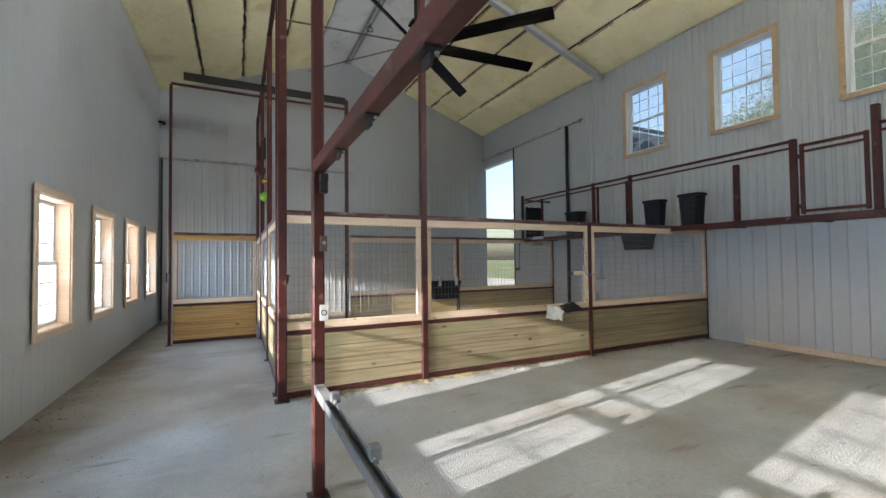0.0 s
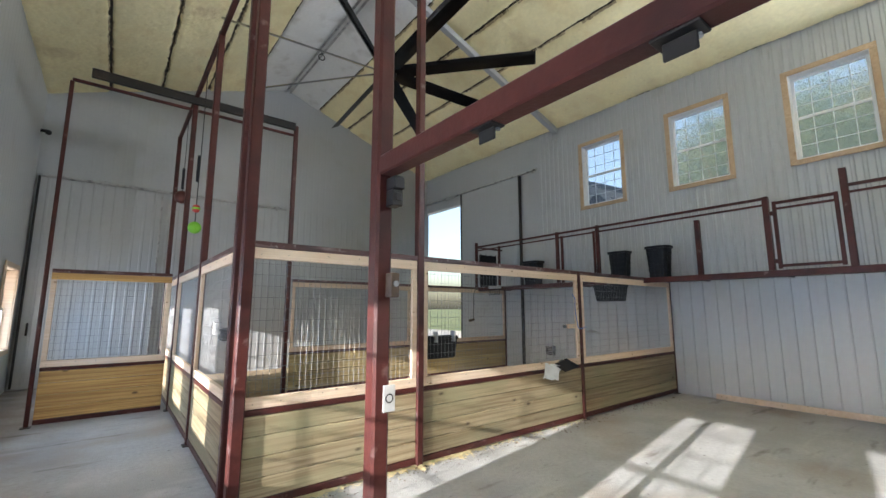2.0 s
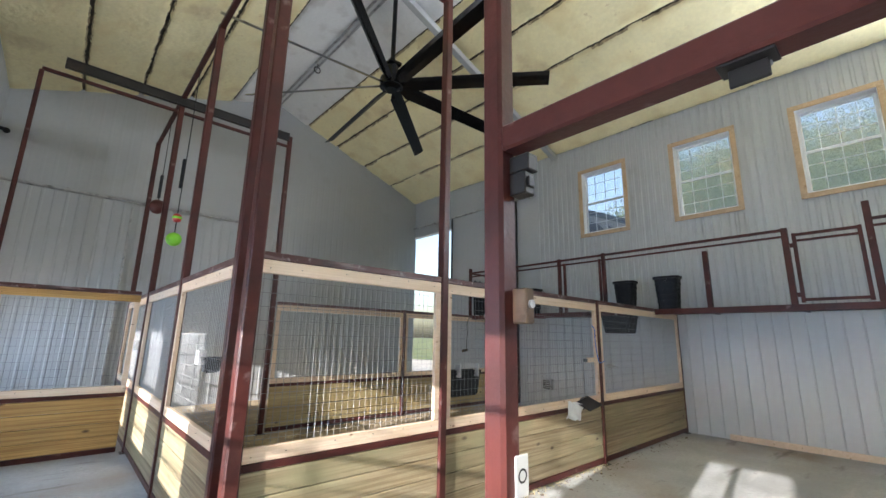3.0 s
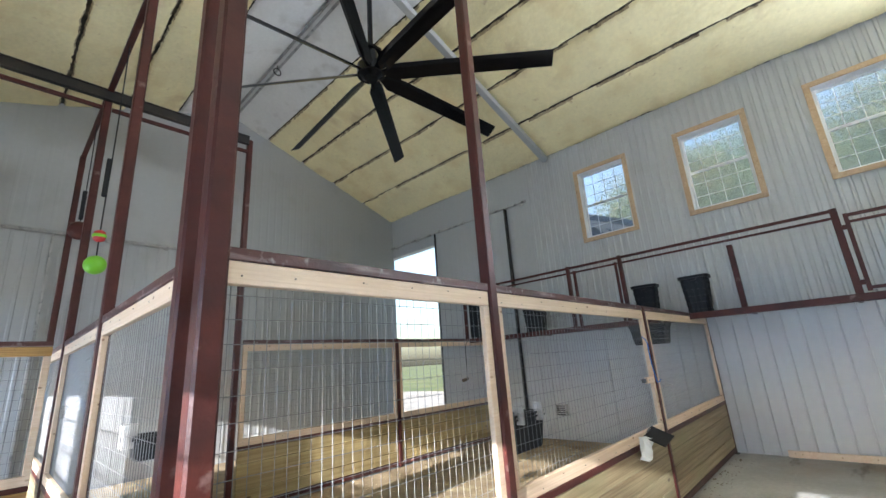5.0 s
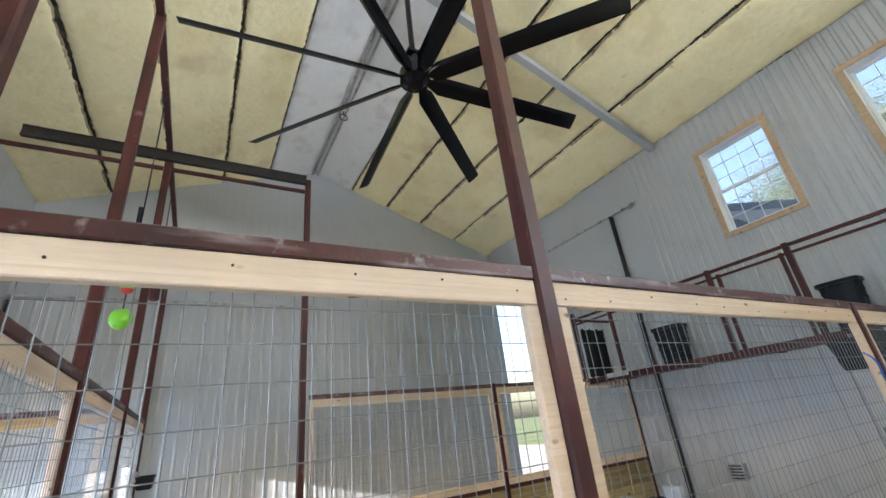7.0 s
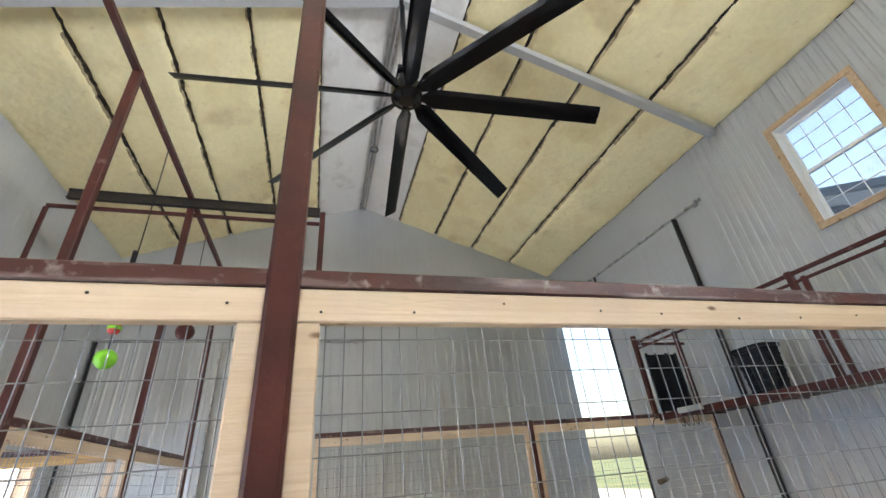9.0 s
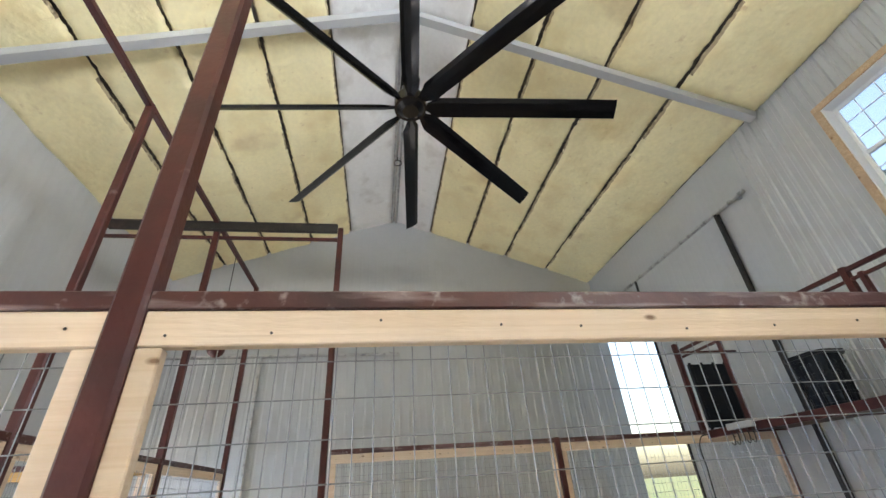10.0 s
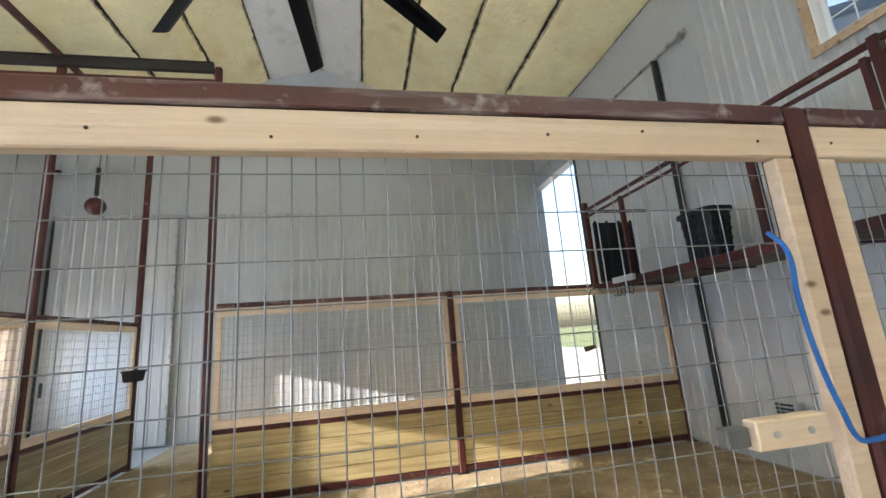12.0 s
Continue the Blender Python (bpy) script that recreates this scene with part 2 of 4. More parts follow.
def add_tube(bm, a, b, r, n=8, r2=None, caps=True):
    """A round bar from a to b."""
    a, b = Vector(a), Vector(b)
    q = (b - a).to_track_quat("Z", "Y")
    r2 = r if r2 is None else r2
    rings = []
    for p, rr in ((a, r), (b, r2)):
        rings.append([bm.verts.new(p + q @ Vector((rr * math.cos(2 * math.pi * k / n), rr * math.sin(2 * math.pi * k / n), 0))) for k in range(n)])
    for k in range(n):
        bm.faces.new((rings[0][k], rings[0][(k + 1) % n], rings[1][(k + 1) % n], rings[1][k]))
    if caps:
        bm.faces.new(rings[0][::-1])
        bm.faces.new(rings[1])


def add_beam(bm, a, b, w, h, up=(0, 0, 1)):
    """A rectangular bar from a to b, w across and h along up."""
    a, b, up = Vector(a), Vector(b), Vector(up)
    d = (b - a).normalized()
    s = d.cross(up).normalized()
    u = s.cross(d)
    ring = lambda p: [bm.verts.new(p + s * (w / 2 * i) + u * (h / 2 * j)) for i, j in ((-1, -1), (1, -1), (1, 1), (-1, 1))]
    A, B = ring(a), ring(b)
    for k in range(4):
        bm.faces.new((A[k], A[(k + 1) % 4], B[(k + 1) % 4], B[k]))
    bm.faces.new(A[::-1])
    bm.faces.new(B)


def link(name, bm, material, smooth=False):
    bmesh.ops.recalc_face_normals(bm, faces=bm.faces)
    me = bpy.data.meshes.new(name)
    bm.to_mesh(me)
    bm.free()
    me.materials.append(material)
    if smooth:
        me.shade_smooth()
    return new(name, me)


def part(name, bm, material, parent, label="", smooth=False):
    ob = link(name, bm, material, smooth)
    ob.parent = parent
    return tagged(ob, label)


def boxes(*bs, c=0.0):
    bm = bmesh.new()
    for b in bs:
        add_box(bm, *b, c=c)
    return bm


def thing(name, m, label, category, group="", kind=""):
    ob = new(name)
    ob.empty_display_size = 0.1
    ob.matrix_world = m
    return tagged(ob, label, category, group, kind)


def setting(name, bm, material, label, category):
    return tagged(link(name, bm, material), label, category, "", "structure")


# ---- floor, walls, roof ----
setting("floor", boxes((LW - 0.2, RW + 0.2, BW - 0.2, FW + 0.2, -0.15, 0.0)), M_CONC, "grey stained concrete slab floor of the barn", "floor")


BROAD = (0.0, 0.016, 0.046, 0.062)
NARROW = (0.0, 0.007, 0.019, 0.026)


def rib_profile(u0, u1, pitch, deep, rib):
    """Breakpoints along a ribbed sheet: (u, depth), with one rib a pitch; rib: its foot, shoulders and foot."""
    pts, u = [], math.floor(u0 / pitch) * pitch
    while u < u1 + pitch:
        for du, d in zip(rib, (0, deep, deep, 0)):
            pts.append((u + du, d))
        u += pitch
    return pts


def ribbed(bm, to, u0, u1, zlo, ztop, holes=(), deep=0.015, pitch=0.183, rib=BROAD):
    """A ribbed steel sheet between u0 and u1, from zlo to ztop(u); to(u, depth, z) places it."""
    pts = rib_profile(u0, u1, pitch, deep, rib)
    us = sorted({u0, u1, *[p[0] for p in pts if u0 < p[0] < u1], *[e for h in holes for e in h[:2] if u0 < e < u1]})

    def depth(u):
        for (a, da), (b, db) in zip(pts, pts[1:]):
            if a <= u <= b:
                return da + (db - da) * (u - a) / max(b - a, 1e-9)
        return 0.0

    for a, b in zip(us, us[1:]):
        mid, spans = (a + b) / 2, []
        lo = zlo
        for h in sorted((h for h in holes if h[0] < mid < h[1]), key=lambda h: h[2]):
            spans.append((lo, lo, h[2], h[2]))
            lo = h[3]
        spans.append((lo, lo, ztop(a), ztop(b)))
        for za, zb, zc, zd in spans:
            if zc - za > 0.001:
                vs = [bm.verts.new(to(a, depth(a), za)), bm.verts.new(to(b, depth(b), zb)), bm.verts.new(to(b, depth(b), zd)), bm.verts.new(to(a, depth(a), zc))]
                bm.faces.new(vs)


def core(bm, box, u0, u1, z0, z1, holes):
    """A thick wall with square openings; box(u0, u1, z0, z1) gives the corners of one block."""
    us = sorted({u0, u1, *[e for h in holes for e in h[:2]]})
    for a, b in zip(us, us[1:]):
        lo = z0
        for h in sorted((h for h in holes if h[0] < (a + b) / 2 < h[1]), key=lambda h: h[2]):
            if h[2] > lo:
                add_box(bm, *box(a, b, lo, h[2]))
            lo = h[3]
        if z1 > lo:
            add_box(bm, *box(a, b, lo, z1))


T = 0.2
LZ, RZ = (0.82, 2.29), (3.93, 5.40)
holes_l = [(a, b, *LZ) for a, b in LEFT_WINDOWS]
holes_r = [(a, b, *RZ) for a, b in RIGHT_WINDOWS] + [(*DOOR_R, 0.0, 4.9)]
for name, x, s, holes, label in (("wall_west", LW, 1, holes_l, "white ribbed steel wall with a row of low windows"), ("wall_east", RW, -1, holes_r, "white ribbed steel wall with high windows and a door opening")):
    bm = bmesh.new()
    core(bm, (lambda a, b, z0, z1: (x - T - 0.004, x - 0.004, a, b, z0, z1)) if s > 0 else (lambda a, b, z0, z1: (x + 0.004, x + T + 0.004, a, b, z0, z1)), BW - T, FW + T + 0.01, 0, EAVE_Z + 0.1, holes)
    if s > 0:
        ribbed(bm, lambda u, d, z: (x + d, u, z), BW, FW, 0.0, lambda u: EAVE_Z + 0.04, holes, 0.0025)
    else:
        ribbed(bm, lambda u, d, z: (x - d, u, z), BW, FW, 0.0, lambda u: 2.07, [(*DOOR_R, 0.0, 2.07)], 0.017, 0.213, NARROW)
        ribbed(bm, lambda u, d, z: (x - d, u, z), 8.1, FW, 2.07, lambda u: EAVE_Z + 0.04, [(DOOR_R[0], FW, 2.07, 4.9)], 0.002, 0.134)
        ribbed(bm, lambda u, d, z: (x - d, u, z), BW, 8.1, 2.07, lambda u: EAVE_Z + 0.04, [h if h[2] > 1 else (h[0], h[1], 2.07, h[3]) for h in holes], 0.018, 0.134)
    setting(name, bm, M_WALL, label, "wall")
for name, y, s in (("wall_north", FW, -1), ("wall_south", BW, 1)):
    bm = bmesh.new()
    add_box(bm, LW - T, RW, min(y, y - s * T) - s * 0.004, max(y, y - s * T) - s * 0.004, 0, 8.2)
    ribbed(bm, lambda u, d, z: (u, y + s * d, z), LW, RW, 0.0, lambda u: 4.3, (), 0.006)
    ribbed(bm, lambda u, d, z: (u, y + s * d, z), LW, RW, 4.3, lambda u: roof(u) + 0.02, (), 0.0012)
    setting(name, bm, M_WALL, "white ribbed steel gable wall", "wall")

# roof insulation: bulged strips between the purlins, dark seams, white strips beside the ridge
SEAMS = {-1: (0.0, 1.08, 2.01, 2.98, 3.93, 5.02), 1: (0.0, 0.95, 1.92, 2.90, 3.93, 5.05)}   # from the ridge


def strip(bm, s, k):
    """One insulation strip on side s, the k-th from the ridge, puffed between its seams."""
    a, b = SEAMS[s][k] + (0.02 if k else 0.0), SEAMS[s][k + 1] - (0.02 if k else 0.006)
    ys = np.linspace(BW, FW, 620)
    rows = []
    for y in ys:
        row = []
        for i, f in enumerate((0, 0.02, 0.05, 0.12, 0.3, 0.5, 0.7, 0.88, 0.95, 0.98, 1)):
            d = a + (b - a) * f
            puff = 0.055 * min(1, (1 - abs(2 * f - 1)) * 8) ** 0.5
            n = noise.noise(Vector((d * 2.2, y * 1.6, k * 7.1 + s * 3))) * 0.024 + noise.noise(Vector((d * 7, y * 7, k * 3.3))) * 0.011
            wob = (0.016 if k else 0.005) * (noise.noise(Vector((y * 4.5, k * 5.0 + s + round(f), 1.7))) + 1.2 * noise.noise(Vector((y * 14, k * 5.0 + s + round(f), 4.2)))) if f in (0, 0.02, 0.98, 1) else 0
            x = RIDGE_X + s * (d + wob)
            row.append(bm.verts.new((x, y, roof(RIDGE_X + s * d) + 0.06 - puff - (n if 0 < f < 1 else 0))))
        rows.append(row)
    for j, (r0, r1) in enumerate(zip(rows, rows[1:])):
        for i in range(len(r0) - 1):
            f = bm.faces.new((r0[i], r0[i + 1], r1[i + 1], r1[i]))
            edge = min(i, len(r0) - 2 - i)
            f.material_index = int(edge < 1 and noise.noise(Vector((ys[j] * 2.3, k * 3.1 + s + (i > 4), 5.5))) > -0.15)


bm, bw = bmesh.new(), bmesh.new()
for s in (-1, 1):
    for k in range(5):
        strip(bw if k == 0 else bm, s, k)
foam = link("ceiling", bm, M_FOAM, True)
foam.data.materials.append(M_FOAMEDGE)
tagged(foam, "cream spray foam strips under the pitched roof", "ceiling", "", "structure")
foam = link("ceiling_ridge_strips", bw, M_WHITEFOAM, True)
foam.data.materials.append(M_WHITEFOAM)
tagged(foam, "white insulation strips beside the ridge", "ceiling", "", "structure")
bm = bmesh.new()
for s in (-1, 1):
    add_beam(bm, (RIDGE_X + s * 2.52, BW - T, roof(RIDGE_X + 2.52) + 0.09), (RIDGE_X + s * 2.52, FW + T, roof(RIDGE_X + 2.52) + 0.09), 5.55, 0.05, (s * 0.337, 0, 0.942))
setting("roof_backing", bm, M_JOINT, "dark roof sheeting behind the insulation seams", "roof")
bm = bmesh.new()
for dx in (-0.06, 0.06):
    add_beam(bm, (RIDGE_X + dx, BW, RIDGE_Z - 0.055), (RIDGE_X + dx, FW, RIDGE_Z - 0.055), 0.045, 0.02)
setting("trim_ridge", bm, M_GALVP, "thin metal strips along the ridge", "trim")
for s, nm in ((-1, "west"), (1, "east")):
    bm = bmesh.new()
    e = 4.93
    add_beam(bm, (RIDGE_X + s * 0.05, 7.48, RIDGE_Z - 0.16), (RIDGE_X + s * e, 7.48, roof(RIDGE_X + e) - 0.12), 0.12, 0.12)
    tagged(link("rafter_" + nm, bm, M_WALL), "white steel rafter under the roof insulation", "rafter", "", "structure")


# ---- windows ----
def window(name, x, s, y0, y1, z0, z1, label, case, trim):
    """A cased double-hung window in a wall whose inner face is x; s: which way the room lies. Grid of muntins in both sashes."""
    w = thing(name, pose(x, (y0 + y1) / 2, z0), label, "window", "", "structure")
    W, H = (y1 - y0) / 2, z1 - z0
    X = lambda a, b: (min(s * a, s * b), max(s * a, s * b))
    c = 0.004
    k = 0.075
    for nm, bx in (("casing_top", (*X(0.021, 0.042), -W - k, W + k, H - 0.01, H + k)), ("casing_bottom", (*X(0.021, 0.042), -W - k, W + k, -k, 0.01)),
                   ("casing_side", (*X(0.021, 0.042), -W - k, -W + 0.01, 0.012, H - 0.012)), ("casing_side", (*X(0.021, 0.042), W - 0.01, W + k, 0.012, H - 0.012))):
        part(nm, boxes(bx, c=c), trim, w)
    r = 0.02
    for nm, bx in (("jamb", (*X(-0.16, 0.02), -W, -W + r, 0, H)), ("jamb", (*X(-0.16, 0.02), W - r, W, 0, H)), ("head", (*X(-0.16, 0.02), -W + r, W - r, H - r, H)), ("sill", (*X(-0.16, 0.03), -W + r, W - r, 0, r))):
        part(nm, boxes(bx, c=0.003), case, w)
    f = 0.045
    a, b = -W + r, W - r
    mid = H * 0.5
    bar = 0.0075 if z0 < 3 else 0.005
    for nm, (lo, hi), dx in (("lower_sash", (r, mid + 0.02), -0.11), ("upper_sash", (mid - 0.02, H - r), -0.14)):
        bm = bmesh.new()
        d = X(dx - 0.015, dx + 0.015)
        for bx in ((*d, a, a + f, lo, hi), (*d, b - f, b, lo, hi), (*d, a + f, b - f, lo, lo + f), (*d, a + f, b - f, hi - f, hi)):
            add_box(bm, *bx, c=0.004)
        sash = part(nm, bm, M_SASH, w)
        m = X(dx - 0.006, dx + 0.006)
        bm = bmesh.new()
        for i in range(1, 4):
            yy = a + (b - a) * i / 4
            add_box(bm, *m, yy - bar, yy + bar, lo + f, hi - f)
        for i in range(1, 3):
            zz = lo + (hi - lo) * i / 3
            add_box(bm, m[0] + 0.001, m[1] + 0.001, a + f, b - f, zz - bar, zz + bar)
        part("muntins", bm, M_SASH, sash)
        gl = part("pane", boxes((*X(dx - 0.002, dx + 0.002), a + f - 0.01, b - f + 0.01, lo + f - 0.01, hi - f + 0.01)), M_GLASS, sash)
        gl.visible_shadow = False
    return w


for i, (a, b) in enumerate(LEFT_WINDOWS):
    window("window_%d" % (i + 1), LW, 1, a, b, *LZ, "low double-hung window with pine casing in the white wall", M_LUMBER, M_LUMBER)
for i, (a, b) in enumerate(RIGHT_WINDOWS):
    window("window_%d" % (i + 12), RW, -1, a, b, *RZ, "high gridded window with pine casing in the white wall", M_SASH, M_TRIM)
for i, (a, b) in enumerate(LEFT_WINDOWS):
    # by turns blue sky falling in and added roof fill, like yard bounce
    if i % 2:
        window_light("roof_fill_low", LW - 0.17, (a + b) / 2, 1.55, 0.98, 1.4, -90, 6.0, 36, (0.86, 0.93, 1.0), 105)
    else:
        window_light("sky_low_window", LW - 0.17, (a + b) / 2, 1.55, 0.98, 1.4, -90, 8.0, -20, (0.28, 0.60, 1.0), 120)

# added fill lamps in the four unseen east windows, aimed up at the roof
for i, (a, b) in enumerate(RIGHT_WINDOWS[:4]):
    window_light("roof_fill_high", RW + 0.17, (a + b) / 2, 4.66, 0.98, 1.4, 51, 50, 26, (0.86, 0.93, 1.0), 100)

# sliding doors and their tracks
d = thing("door_1", pose(RW, 10.02, 0.06), "white ribbed steel sliding door pushed open along its track", "door", "", "structure")
bm = bmesh.new()
add_box(bm, -0.075, -0.035, -1.25, 1.12, 0, 5.1)
ribbed(bm, lambda u, dd, z: (-0.078 - dd, u, z), -1.25, 1.12, 0, lambda u: 5.1, (), 0.003)
part("door_leaf", bm, M_WALL, d)
for y in (-1.27, 1.14):
    part("edge_channel", boxes((-0.105, -0.03, y - 0.025, y + 0.025, 0, 5.12), c=0.004), M_DARK, d)
d = thing("door_2", pose(-0.46, FW, 0.04), "closed white ribbed steel sliding door on the gable wall", "door", "", "structure")
bm = bmesh.new()
add_box(bm, -1.02, 1.06, -0.075, -0.035, 0, 4.22)
ribbed(bm, lambda u, dd, z: (u, -0.078 - dd, z), -1.02, 1.06, 0, lambda u: 4.22, (), 0.009)
part("door_leaf", bm, M_WALL, d)
part("edge_channel", boxes((-1.06, -1.02, -0.105, -0.03, 0, 4.24), c=0.004), M_DARK, d)
part("edge_channel", boxes((1.06, 1.1, -0.105, -0.03, 0, 4.24), c=0.004), M_GALVP, d)
part("handle", boxes((-0.93, -0.9, -0.16, -0.1, 1.0, 1.25), c=0.008), M_DARK, d)
for name, a, b in (("track_east", (RW - 0.08, 8.15, 5.19), (RW - 0.08, FW - 0.03, 5.19)), ("track_north", (LW + 0.03, FW - 0.08, 4.3), (3.5, FW - 0.08, 4.3))):
    tr = thing(name, pose(*a), "round galvanised door track on brackets", "track", "", "structure")
    bm = bmesh.new()
    v = Vector(b) - Vector(a)
    add_tube(bm, (0, 0, 0), v, 0.032, 10)
    part("rail", bm, M_GALVP, tr)
    for k in range(6):
        p = v * ((k + 0.15) / 5.4)
        q = (p.x, p.y, p.z)
        o = (0.045, 0) if name == "track_east" else (0, 0.045)
        part("bracket", boxes((q[0] - 0.035 + o[0], q[0] + 0.035 + o[0] * 0.75, q[1] - 0.035 + o[1], q[1] + 0.035 + o[1] * 0.75, -0.05, 0.06), c=0.005), M_GALVP, tr)


# ---- stall fences ----
def steel_post(x, y, top, w=0.076, label="tall red-oxide square steel post set in the concrete"):
    p = thing("steel_post", pose(x, y, 0), label, "post", "stall posts")
    part("tube", boxes((-w / 2, w / 2, -w / 2, w / 2, 0.008, top), c=0.011), M_RED, p)
    part("base_plate", boxes((-w / 2 - 0.03, w / 2 + 0.03, -w / 2 - 0.03, w / 2 + 0.03, 0, 0.01), c=0.002), M_DARK, p)
    return p


def wire_panel(L0, L1, z0, z1, y, px=0.0508, pz=0.1016, r=0.0017):
    bm = bmesh.new()

    def bar(a, b, flat):
        a, b = Vector(a), Vector(b)
        u, v = (Vector((1, 0, 0)), Vector((0, 1, 0))) if flat else (Vector((0, 0, 1)), Vector((0, 1, 0)))
        A, B = ([bm.verts.new(p + (u * i + v * j) * r) for i, j in ((-1, 0), (0, -1), (1, 0), (0, 1))] for p in (a, b))
        for k in range(4):
            bm.faces.new((A[k], A[(k + 1) % 4], B[(k + 1) % 4], B[k]))

    n = int((L1 - L0) / px)
    for i in range(n + 1):
        x = L0 + (L1 - L0) * (i + 0.5) / (n + 1)
        bar((x, y, z0), (x, y, z1), True)
    n = int((z1 - z0) / pz)
    for i in range(n + 1):
        z = z0 + (z1 - z0) * (i + 0.5) / (n + 1)
        bar((L0, y + 2 * r, z), (L1, y + 2 * r, z), False)
    return bm


def screws(L0, L1, z, y, step=0.3):
    bm = bmesh.new()
    rng = random.Random(int(L1 * 100))
    x = L0 + 0.06
    while x < L1 - 0.03:
        dz = rng.uniform(-0.022, 0.022)
        add_tube(bm, (x, y + 0.002, z + dz), (x, y - 0.0025, z + dz), 0.0038, 8)
        x += step * rng.uniform(0.7, 1.2)
    return bm


def stall_panel(name, m, L, label, category, post=0.038, planks=None, stiles=(0, 1), header=None):
    """A fence bay from 0 to L along its own x: steel rails, four planks below, pine frame and welded mesh above."""
    p = thing(name, m, label, category, "stall fence")
    a, b = post + 0.002, L - post - 0.002
    part("bottom_rail", boxes((a, b, -0.025, 0.025, 0.03, 0.09), c=0.004), M_RED, p)
    part("middle_rail", boxes((a, b, -0.025, 0.025, 0.722, 0.77), c=0.004), M_RED, p)
    part("top_rail", boxes((a, b, -0.028, 0.028, 2.068, 2.12), c=0.004), M_REDWORN, p)
    h = (0.72 - 0.092) / 4
    for k in range(4):
        part("plank", boxes((a + 0.002, b - 0.002, -0.019, 0.019, 0.092 + k * h + 0.0025, 0.092 + (k + 1) * h - 0.0025), c=0.005), planks or M_PLANK, p)
    y0, y1 = -0.022, 0.016
    part("frame_top", boxes((a, b, y0, y1, 1.972, 2.066), c=0.004), header or M_LUMBER, p)
    part("frame_bottom", boxes((a, b, y0, y1, 0.772, 0.862), c=0.004), M_LUMBER, p)
    for x in [(a, b - 0.06)[i] for i in stiles]:
        part("frame_stile", boxes((x, x + 0.06, y0, y1, 0.864, 1.97), c=0.004), M_LUMBER, p)
    part("wire_mesh", wire_panel(a + (0.05 if 0 in stiles else 0.012), b - 0.05, 0.85, 1.985, 0.02), M_GALV, p)
    for z in (2.02, 0.82):
        tagged(part("screws", screws(a, b, z, y0), M_DARK, p), kind="stuff")
    return p


XS = [SIDE, 2.445, 5.33, 8.36]
stall_panel("stall_gate", pose(XS[0], FRONT, 0), XS[1] - XS[0], "stall gate of treated planks and welded mesh in red steel", "gate", stiles=(1,))
stall_panel("stall_gate", pose(XS[1], FRONT, 0), XS[2] - XS[1], "wide stall gate of planks and welded mesh with a latch block", "gate")
stall_panel("stall_fence", pose(XS[2], FRONT, 0), XS[3] - XS[2], "stall panel of planks and welded mesh ending at the white wall", "fence")
for y0, y1 in ((5.33, 7.22), (7.22, BACK), (BACK, 11.55)):
    stall_panel("stall_fence", pose(SIDE, y1, 0, 0, 0, -90), y1 - y0, "side stall panel of planks and welded mesh in red steel", "fence")
stall_panel("stall_fence", pose(2.5, BACK, 0), 2.75, "rear stall panel of planks coloured as sunlit and welded mesh between stalls", "fence", planks=M_PLANKSUN)
stall_panel("stall_fence", pose(5.25, BACK, 0), 3.08, "rear stall panel of planks coloured as sunlit and mesh beside the open door", "fence", planks=M_PLANKSUN)
stall_panel("corridor_gate", pose(-0.84, BACK, 0.0), 1.5, "corridor gate of golden planks and mesh under a tall frame", "gate", planks=M_PLANKG, header=M_PLANKG)

TALL = 5.21
NX, NY = 0.765, 2.945
steel_post(SIDE - 0.003, FRONT, TALL, 0.095)
steel_post(SIDE - 0.01, 5.33, TALL, 0.08)
steel_post(XS[1], FRONT, TALL, 0.084)
steel_post(XS[2], FRONT, 2.12, 0.066, "red-oxide square steel gate post")
steel_post(8.33, FRONT, 2.08, 0.05, "slim red-oxide steel post against the white wall")
steel_post(SIDE, 7.22, TALL)
steel_post(SIDE, BACK, TALL)
steel_post(SIDE, 11.55, TALL)
steel_post(2.46, BACK, 5.15)
steel_post(5.25, BACK, 2.13)
steel_post(8.33, BACK, 2.13, 0.06)
steel_post(-0.86, BACK, 4.93, 0.05, "slim red-oxide steel post of the tall corridor frame")
post = steel_post(NX, NY, TALL, 0.076, "red-oxide square steel post with latch box and white tag")
bm = boxes((0.005, 0.045, -0.0885, -0.0385, 1.605, 1.705), c=0.004)
plate = part("latch_box", bm, M_BRACKET, post, "rust-brown steel latch box")
bm = bmesh.new()
add_tube(bm, (0.026, -0.0887, 1.66), (0.026, -0.096, 1.66), 0.012, 12)
part("bolt", bm, M_GALVP, plate)
tag = part("tag", boxes((0.004, 0.06, -0.044, -0.0385, 1.15, 1.255), c=0.002), M_SIDING, post, "white plastic tag with a dark ring")
bm = bmesh.new()
bmesh.ops.create_circle(bm, cap_ends=False, segments=20, radius=0.019)
ext = bmesh.ops.extrude_edge_only(bm, edges=bm.edges[:])["geom"]
bmesh.ops.scale(bm, vec=(0.7, 0.7, 1), verts=[v for v in ext if isinstance(v, bmesh.types.BMVert)])
bmesh.ops.transform(bm, matrix=pose(0.032, -0.0445, 1.203, 90), verts=bm.verts)
part("ring", bm, M_DARK, tag)
part("latch_arm", boxes((0.0, 0.05, -0.098, -0.0385, 1.985, 2.055), (0.0, 0.05, -0.112, -0.0385, 2.0555, 2.11), (0.01, 0.04, -0.106, -0.0985, 2.005, 2.04), c=0.004), M_DARK, post)

